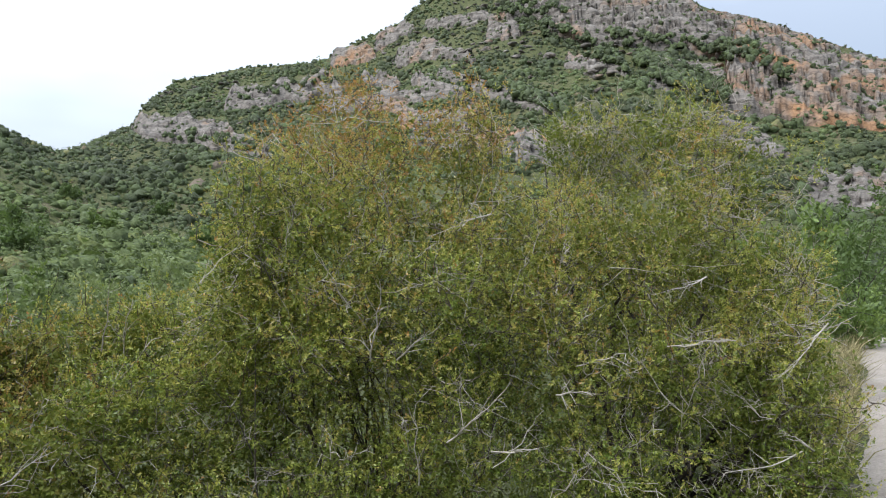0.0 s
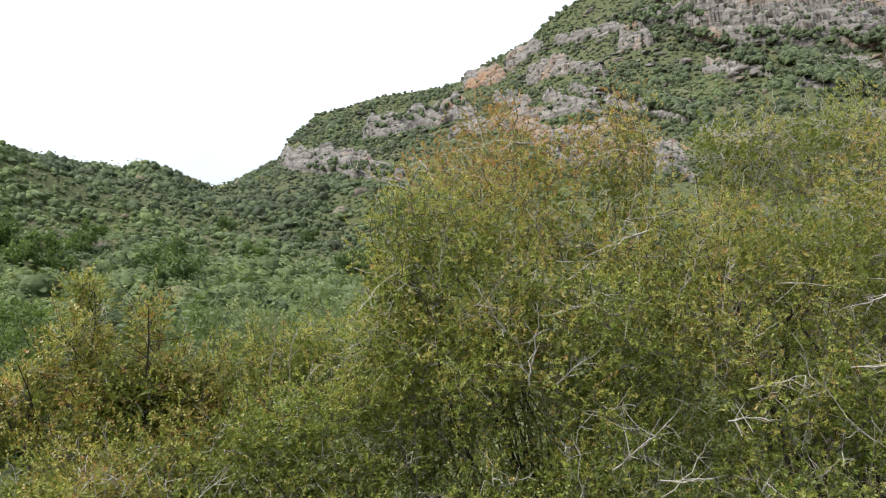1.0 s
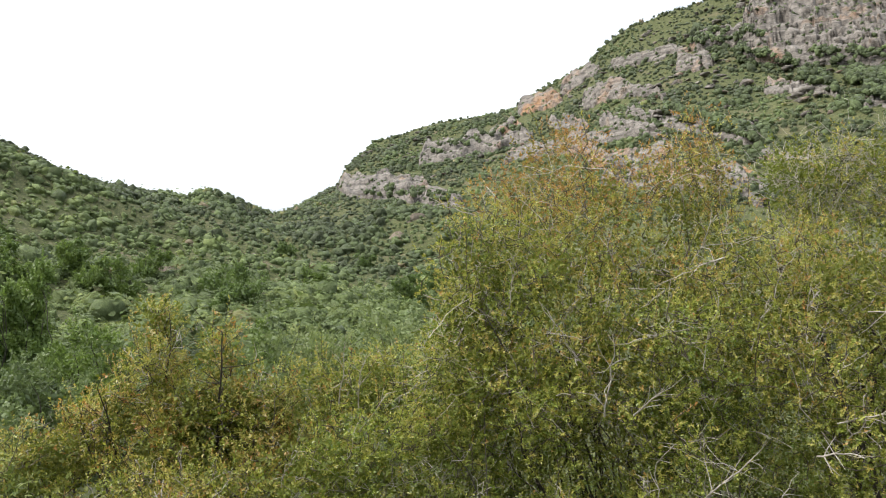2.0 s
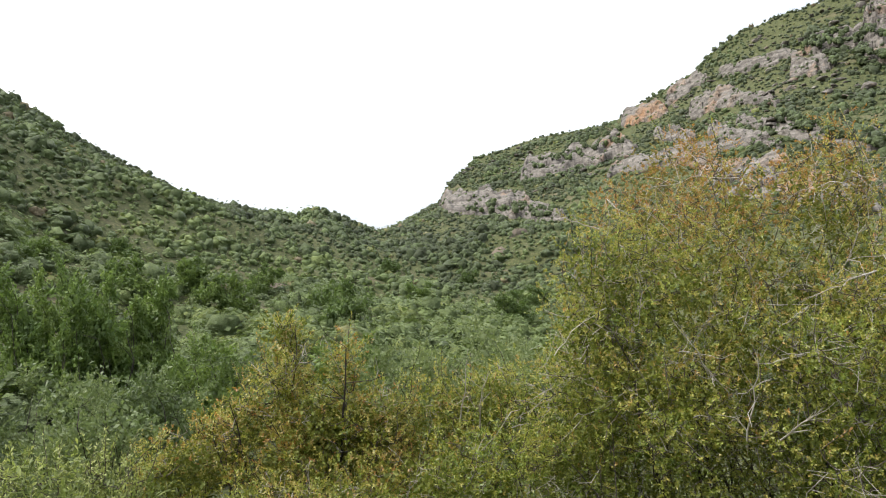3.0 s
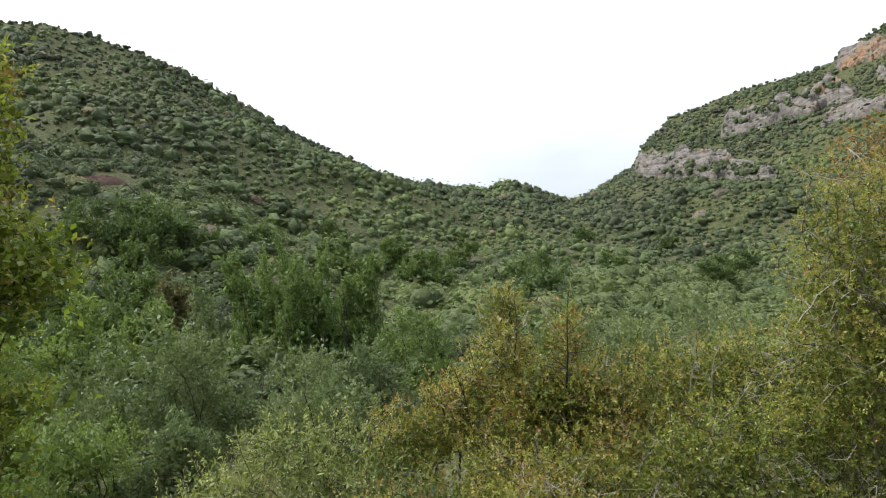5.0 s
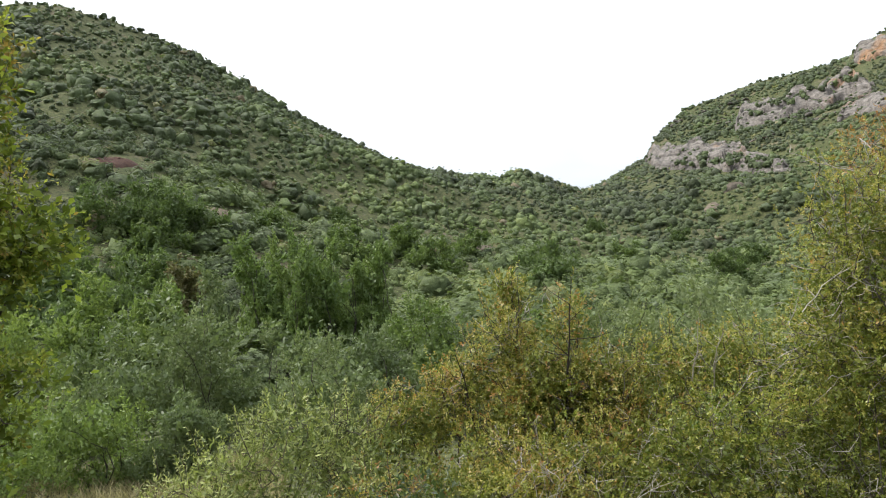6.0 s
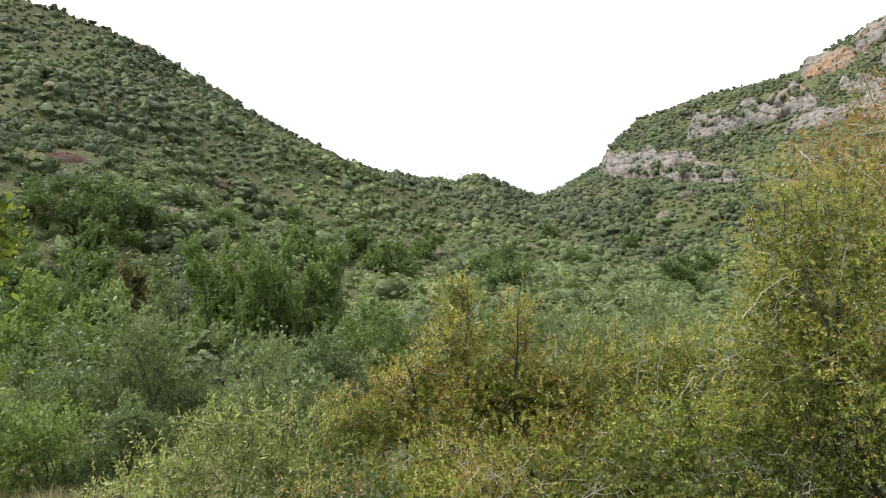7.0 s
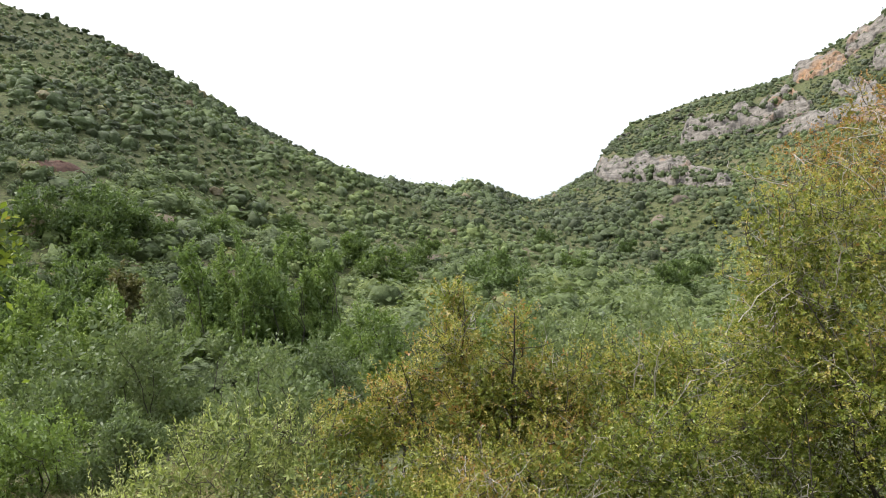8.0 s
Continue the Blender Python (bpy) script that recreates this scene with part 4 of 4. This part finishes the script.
def clump(rings, spokes, n, size, seed):
    """A bush one unit wide: a leafy mound of several rounded heads with n loose sprays on it."""
    gen = np.random.default_rng(seed)
    heads = unit(gen.normal(size=(9, 3)) + np.array([0, 0, 0.35]))
    heads[:, 2] = np.abs(heads[:, 2])
    reach = gen.uniform(0.30, 0.52, 9)

    def skin(d):
        near = reach * np.exp(-(1 - d @ heads.T) / 0.11)
        return 0.58 + near.max(1), heads[near.argmax(1)]

    i, j = np.meshgrid(np.arange(rings), np.arange(spokes), indexing="ij")
    lift, turn = (i / rings * 1.3 - 0.3) * np.pi / 2, (j + 0.5 * (i % 2)) / spokes * 2 * np.pi
    d = np.stack([np.cos(lift) * np.cos(turn), np.cos(lift) * np.sin(turn), np.sin(lift)], -1).reshape(-1, 3)
    d = np.concatenate([d, [[0, 0, 1.0]]])
    shape = np.array([0.5, 0.5, 0.68])
    dome = d * shape * (skin(d)[0] * gen.uniform(0.52, 0.92, len(d)))[:, None]
    f = []
    for a in range(rings - 1):
        for c in range(spokes):
            e = (c + 1) % spokes
            f += [(a * spokes + c, a * spokes + e, (a + 1) * spokes + e), (a * spokes + c, (a + 1) * spokes + e, (a + 1) * spokes + c)]
    f += [((rings - 1) * spokes + c, (rings - 1) * spokes + (c + 1) % spokes, rings * spokes) for c in range(spokes)]
    d = unit(gen.normal(size=(n, 3)))
    d[:, 2] = np.abs(d[:, 2]) * 1.2 - 0.2
    d = unit(d)
    out, head = skin(d)
    c = d * shape * out[:, None] * gen.uniform(0.9, 1.07, (n, 1))
    v2, f2 = flakes(c, unit(d + head * 0.4 + gen.normal(size=(n, 3)) * 0.28 + np.array([0, 0, 0.2])), size, gen)
    return np.concatenate([dome, v2]), np.concatenate([np.array(f), f2 + len(dome)])


def scatter(name, label, category, place, width, height, tint, shapes, material, smooth=True):
    """Many bushes in one mesh: a template each, turned, scaled and set down."""
    gen = np.random.default_rng(len(place))
    pick, turn = gen.integers(0, len(shapes), len(place)), gen.uniform(0, 2 * np.pi, len(place))
    vs, ts, fs, base = [], [], [], 0
    for k, (shape, faces) in enumerate(shapes):
        m = np.nonzero(pick == k)[0]
        c, sn = np.cos(turn[m])[:, None], np.sin(turn[m])[:, None]
        x = (shape[:, 0] * c - shape[:, 1] * sn) * width[m][:, None] + place[m, 0:1]
        y = (shape[:, 0] * sn + shape[:, 1] * c) * width[m][:, None] + place[m, 1:2]
        z = shape[:, 2] * height[m][:, None] + place[m, 2:3]
        vs.append(np.stack([x, y, z], -1).reshape(-1, 3))
        ts.append(np.repeat(tint[m], len(shape)))
        fs.append((faces[None] + (base + np.arange(len(m)) * len(shape))[:, None, None]).reshape(-1, 3))
        base += len(m) * len(shape)
    v, t, f = np.concatenate(vs), np.concatenate(ts), np.concatenate(fs)
    return tagged(mesh_object(name, v, f, material, tint=t, smooth=smooth), label, category, kind="stuff")


def on_cliff(b, angle):
    hit = np.zeros(len(b), bool)
    for b0, b1, e0, e1, h0, h1, _ in CLIFFS:
        f = (b - b0) / (b1 - b0)
        inside = (f > 0.04) & (f < 0.96)
        foot, face = e0 + (e1 - e0) * f, h0 + (h1 - h0) * f
        hit |= inside & (angle > foot) & (angle < foot + face * 0.95)
    return hit


# bare places on the slopes: bearing, angle, half widths
CLEARINGS = [(60.2, 9.2, 2.0, 0.8), (53.1, 5.6, 2.2, 0.6), (17.9, 5.0, 0.5, 0.5), (16.4, 6.4, 0.35, 0.6), (36.3, 3.0, 1.4, 0.4)]


def rock_band(b, angle):
    """How much the beds of limestone show on the mountain, 0 to 1: bands that dip to the east."""
    bed = angle - np.interp(b, [-6, 6], [0.40, -0.12]) * b
    band = layered(bed * 0.75 + 40, b * 0.10 + 9, 2, 3)
    return np.where((b < 22) & (angle > np.interp(b, [-38, -25, -10, 5, 14, 22], [2.0, 3.5, 6.0, 7.0, 9.5, 9.3])), band, 0.0)


def sow(r0, r1, gap, keep, seed, bare=0.16, b0=-34, b1=70):
    """A jittered lattice of spots on the slopes between two distances, thinned on bare ground and on cliffs."""
    gen = np.random.default_rng(seed)
    g = np.arange(-r1, r1, gap)
    x, y = (a.ravel() for a in np.meshgrid(g, g))
    x, y = x + gen.uniform(-0.5, 0.5, len(x)) * gap, y + gen.uniform(-0.5, 0.5, len(y)) * gap
    r, b = np.hypot(x, y), np.degrees(np.arctan2(-x, y))
    m = (r > r0) & (r < r1) & (b > b0) & (b < b1) & (r < np.interp(b, RB, RD) + 6)
    x, y, r, b = x[m], y[m], r[m], b[m]
    z = ground_z(x, y)
    angle = np.degrees(np.arctan2(z - EYE, r))
    thin = layered(x / 26.0, y / 26.0, 4, 3)
    keep = np.where((b > -24) & (b < 11) & (r < 190), keep * 0.3, keep)
    for cb, ca, wide, tall in CLEARINGS:
        keep = np.where(((b - cb) / wide) ** 2 + ((angle - ca) / tall) ** 2 < 1, 0.08, keep)
    keep = np.where((r > 250) & (rock_band(b, angle) > 0.54), keep * 0.75, keep)
    stay = (gen.random(len(x)) < keep) & (thin > bare) & (~on_cliff(b, angle) | (gen.random(len(x)) < 0.12))
    return np.stack([x, y, z], -1)[stay], gen, on_cliff(b, angle)[stay]


def hill_scrub():
    for r0, r1, gap, mound, n, size, keep, shapes, seed, name in (
            (340, 600, 3.0, (3, 6), 5, 0.19, 0.93, 10, 1, "far_scrub"), (180, 340, 2.75, (3, 6), 9, 0.18, 0.96, 10, 4, "upper_scrub"),
            (95, 180, 2.5, (3, 7), 50, 0.12, 0.95, 12, 2, "hillside_scrub"), (46, 95, 2.7, (4, 8), 210, 0.08, 0.92, 12, 3, "valley_scrub")):
        place, gen, rocky = sow(r0, r1, gap, keep, seed, 0.06 if r0 < 150 else 0.12)
        m = len(place)
        big = np.clip(layered(place[:, 0] / 14.0, place[:, 1] / 14.0, 2, 2), 0.32, 0.68) / 0.5
        width = np.maximum(gap, 2.6) * np.clip(np.exp(gen.normal(np.interp(r0, [90, 340], [0.40, 0.30]), np.interp(r0, [90, 340], [0.34, 0.24]), m)), 0.5, 2.6) * big * np.where(rocky, 0.6, 1.0)
        height = width * gen.uniform(0.55, 0.9, m)
        far = np.hypot(place[:, 0], place[:, 1])
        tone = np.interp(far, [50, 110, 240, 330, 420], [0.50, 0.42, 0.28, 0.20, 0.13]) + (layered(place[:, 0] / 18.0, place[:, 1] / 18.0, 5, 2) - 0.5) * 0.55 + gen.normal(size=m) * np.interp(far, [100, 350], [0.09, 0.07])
        tone = tone + (layered(place[:, 0] / 48.0 + 7, place[:, 1] / 48.0, 3, 2) - 0.5) * 0.5
        tone = tone - np.where(place[:, 0] > 0, 0.22, 0.0)
        tone = np.where(gen.random(m) < 0.02, 0.94, tone)
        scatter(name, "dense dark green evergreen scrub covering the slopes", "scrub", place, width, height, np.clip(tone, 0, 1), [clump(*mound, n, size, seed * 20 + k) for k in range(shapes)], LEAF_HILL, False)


hill_scrub()
spots = np.concatenate(CLIFF_SPOTS)
sb, sr = np.degrees(np.arctan2(-spots[:, 0], spots[:, 1])), np.hypot(spots[:, 0], spots[:, 1])
sa = np.degrees(np.arctan2(spots[:, 2] - EYE, sr))
for k, (b0, a0, b1, a1, half, share) in enumerate(STRIPS):
    f = (sb - b0) / (b1 - b0)
    ragged = half * (0.5 + layered(sb * 1.3 + k, sa * 0.0 + k, 2, 3))
    near = (f > 0) & (f < 1) & (np.abs(sa - a0 - (a1 - a0) * f) < ragged)
    THICKETS.append(spots[near & (np.random.default_rng(60 + k).random(len(sb)) < share)])
ledge = np.concatenate(LEDGES + [a - unit(a) * np.array([3.0, 3.0, 0.0]) for a in THICKETS])
few = sum(len(a) for a in LEDGES)
lg = np.random.default_rng(44)
lw = lg.uniform(1.2, 4.2, len(ledge))
lw[few:] = lg.uniform(3.2, 7.0, len(ledge) - few)
scatter("cliff_scrub", "small dark bushes rooted on the cliff ledges", "scrub", ledge - np.array([0, 0, 0.3]), lw, lw * lg.uniform(0.6, 0.95, len(ledge)), np.clip(lg.normal(0.14, 0.1, len(ledge)), 0, 1), [clump(3, 6, 4, 0.22, 700 + k) for k in range(6)], LEAF_HILL)


def boulder(seed):
    """A craggy block one unit wide, split along flat faces."""
    bm = bmesh.new()
    bmesh.ops.create_icosphere(bm, subdivisions=2, radius=0.55)
    gen = np.random.default_rng(seed)
    v = np.array([q.co for q in bm.verts])
    f = np.array([[q.index for q in face.verts] for face in bm.faces])
    bm.free()
    v = v * 1.3
    for _ in range(11):
        n = unit(gen.normal(size=3) * np.array([1, 1, 0.7]))
        over = np.clip(v @ n - gen.uniform(0.12, 0.36), 0, None)
        v = v - over[:, None] * n
    return v + gen.normal(size=v.shape) * 0.02, f


def outcrops():
    """Loose ribs of rock, in bands that run down along the beds of the mountain."""
    gen = np.random.default_rng(77)
    b, r = gen.uniform(-38, 22, 16000), np.sqrt(gen.uniform(290 ** 2, 545 ** 2, 16000))
    x, y = -np.sin(np.radians(b)) * r, np.cos(np.radians(b)) * r
    z = ground_z(x, y)
    angle = np.degrees(np.arctan2(z - EYE, r))
    want = (rock_band(b, angle) > 0.51) & (r < np.interp(b, RB, RD) - 14)
    keep = np.nonzero(want)[0][:800]
    m = len(keep)
    width = gen.uniform(2.2, 6.0, m) * np.where(gen.random(m) < 0.25, 1.7, 1.0)
    place = np.stack([x, y, z], -1)[keep]
    return tagged(scatter("rock_outcrop", "pale weathered limestone ribs breaking through the scrub", "rocks", place, width, width * gen.uniform(0.3, 0.6, m), np.zeros(m), [boulder(k) for k in range(8)], ROCK, False))


outcrops()
# bearing, height angle of the foot, height, width, tint
SLOPE_OAKS = [(60.7, 4.7, 5.6, 7.5, 0.05), (59.0, 4.9, 6.4, 8, 0.1), (57.2, 4.7, 6.2, 8, 0.08), (55.2, 4.6, 5.2, 7, 0.12), (44.2, 2.4, 5.0, 6, 0.3), (45.4, 4.9, 4.6, 6, 0.15),
              (37.6, 1.0, 5.5, 6, 0.35), (35.6, 2.4, 4.6, 6, 0.2), (30.8, 0.7, 5, 6.5, 0.05), (29.0, -0.4, 5, 7, 0.12), (17.0, -0.4, 5.5, 6.5, 0.15), (15.4, 0.9, 5, 6.5, 0.2),
              (24.1, 1.6, 4.6, 6, 0.3), (57.8, 2.8, 4.4, 5, 0.4), (40.5, 2.5, 5, 6, 0.45), (50.1, 4.3, 4.4, 6, 0.2), (20.4, 2.8, 4.2, 5.5, 0.2), (26.1, 3.8, 4.4, 6, 0.1)]
for k, (bg, low, h, w, shade) in enumerate(SLOPE_OAKS):
    valley_tree("evergreen_oak", "dark rounded evergreen oak standing out on the hillside", bg, float(ground_reach(bg, low)), h, w, 200 + k, LEAF_GREEN, 170, 8, tint=(shade, 0.1))

# ---- bare earth showing through the scrub ----


def soil_material(name, dark, pale):
    m, nt = nodes_of(name)
    f = noise_fac(nt, 1.2, 5, 0.7)
    finish(nt, ramp_node(nt, f, [(0.3, dark), (0.7, pale)]), 0.95, f, 0.8, 0.3, spec=0.1)
    return m


RED_EARTH = soil_material("red_earth", (0.05, 0.03, 0.024), (0.115, 0.068, 0.05))
BROWN_EARTH = soil_material("dry_brown_earth", (0.075, 0.062, 0.042), (0.15, 0.122, 0.085))
PALE_EARTH = soil_material("pale_earth", (0.10, 0.08, 0.06), (0.20, 0.165, 0.125))


def earth_scar(label, bearing, angle, long, deep, slant, material, seed, proud=1.1):
    """A slumped patch of earth lying on the slope."""
    gen = np.random.default_rng(seed)
    r = ground_reach(bearing, angle)
    i, j = np.meshgrid(np.linspace(0, 1, 7), np.linspace(0, 2 * np.pi, 26, endpoint=False), indexing="ij")
    edge = 1 + 0.6 * (layered(np.cos(j) * 1.8 + seed, np.sin(j) * 1.8, seed, 3) - 0.5)
    a, c = i * edge * np.cos(j) * long / 2, i * edge * np.sin(j) * deep / 2
    a, c = a * math.cos(slant) - c * math.sin(slant), a * math.sin(slant) + c * math.cos(slant)
    x0, y0 = at(bearing, r)
    b = radians(bearing)
    x, y = x0 + a * math.cos(b) - c * math.sin(b), y0 + a * math.sin(b) + c * math.cos(b)
    z = ground_z(x, y) + proud * (1 - i ** 3) + 0.5 * proud * (gen.random(x.shape) - 0.5) * (1 - i) - 0.3
    return tagged(mesh_object("earth_scar", np.stack([x, y, z], -1).reshape(-1, 3), grid_faces(7, 26, True), material, smooth=True), label, "bare earth")


earth_scar("dark red cut earth bank on the scrubby hillside", 60.2, 9.4, 13, 5, 0.9, RED_EARTH, 1)
earth_scar("pale bare earth scar on the scrubby slope", 17.8, 5.0, 6, 9, -0.4, PALE_EARTH, 2, 2.2)
earth_scar("narrow pale eroded streak on the scrubby slope", 16.3, 6.4, 3, 14, -0.6, PALE_EARTH, 3, 2.0)
earth_scar("pale track cutting on the lower slope", 34.0, 2.8, 7, 3, 0.0, PALE_EARTH, 5)
earth_scar("dry brown grassy terrace on the lower slope", 53.0, 5.6, 15, 7, 0.1, BROWN_EARTH, 6, 1.4)

# ---- low mastic shrubs at the foot of the bank ----
for k, (bg, el, d, n) in enumerate([(45.0, -16, 4.4, 300), (64.5, -24, 3.8, 260)]):
    base = beside(bg, d)
    grow("mastic_shrub", "low dark glossy-leaved mastic shrub on the bank", "mastic shrub", base,
         [lobe(base, bg, el, d, 0.45, 0.45, 0.32), lobe(base, bg + 3, el - 5, d, 0.5, 0.45, 0.3), lobe(base, bg - 3, el - 7, d, 0.5, 0.45, 0.3)],
         n, 8, (0.034, 0.014), 0.06, LEAF_MASTIC, 60 + k, stem=0.02, tint=(0.5, 0.22), sprigs=4)

# ---- grass and herbs ----
GRASS_DRY = leaf_material("dry_grass_blade", [(0.0, (0.10, 0.12, 0.04)), (0.5, (0.24, 0.21, 0.10)), (1.0, (0.38, 0.32, 0.19))], 0.7)
GRASS_GREEN = leaf_material("green_grass_blade", [(0.0, (0.05, 0.085, 0.02)), (0.6, (0.11, 0.14, 0.035)), (1.0, (0.22, 0.20, 0.08))], 0.6)


def grass(name, label, x, y, tall, blades, seed, material, tint=(0.5, 0.25), wide=0.006):
    """Tufts of bent blades."""
    gen = np.random.default_rng(seed)
    n = len(x) * blades
    own = np.repeat(np.arange(len(x)), blades)
    base = np.stack([x, y, ground_z(x, y)], -1)[own] + np.concatenate([gen.normal(size=(n, 2)) * 0.03, np.full((n, 1), -0.01)], 1)
    lean = np.concatenate([gen.normal(size=(n, 2)) * 0.35, np.ones((n, 1))], 1)
    h = (tall[own] * gen.uniform(0.5, 1.2, n))[:, None]
    mid = base + lean * h * 0.55
    end = mid + (lean * np.array([2.2, 2.2, 1])) * h * 0.45
    side = unit(np.cross(lean, gen.normal(size=(n, 3)))) * wide * gen.uniform(0.6, 1.3, (n, 1))
    v = np.stack([base - side, base + side, mid + side * 0.8, mid - side * 0.8, end], 1).reshape(-1, 3)
    k = np.arange(n)[:, None] * 5
    f = np.concatenate([k + [0, 1, 2], k + [0, 2, 3], k + [3, 2, 4]], 1).reshape(-1, 3)
    t = np.repeat(np.clip(tint[0] + gen.normal(size=len(x)) * tint[1], 0, 1)[own], 5)
    return tagged(mesh_object(name, v, f, material, tint=t), label, "grass", kind="stuff")


def strip(n, s0, s1, q0, q1, seed):
    gen = np.random.default_rng(seed)
    s, q = gen.uniform(s0, s1, n), q0 + (q1 - q0) * gen.random(n) ** 1.3
    return s * math.sin(ROAD_DIR) - q * math.cos(ROAD_DIR), s * math.cos(ROAD_DIR) + q * math.sin(ROAD_DIR), gen.uniform(0.12, 0.42, n)


gx, gy, gh = strip(1100, 6.2, 19, 0.12, 0.9, 1)
grass("verge_grass", "dry pale grass along the track's verge", gx, gy, gh, 9, 31, GRASS_DRY, (0.62, 0.25))
gx, gy, gh = strip(2600, -2.0, 17, 0.5, 9.0, 2)
far_side = (np.hypot(gx, gy) > 6.5) | (np.degrees(np.arctan2(-gx, gy)) > 25)
gx, gy, gh = gx[far_side], gy[far_side], gh[far_side]
grass("bank_grass", "rough green grass under the scrub on the bank", gx, gy, gh * 0.9, 7, 32, GRASS_GREEN)
mg = np.random.default_rng(5)
mr, mb = mg.uniform(15, 30, 1900), np.radians(mg.uniform(50, 72, 1900))
grass("meadow_grass", "dry straw-coloured meadow grass on the valley floor", -np.sin(mb) * mr, np.cos(mb) * mr, mg.uniform(0.25, 0.6, 1900), 7, 33, GRASS_DRY, (0.6, 0.2), 0.012)
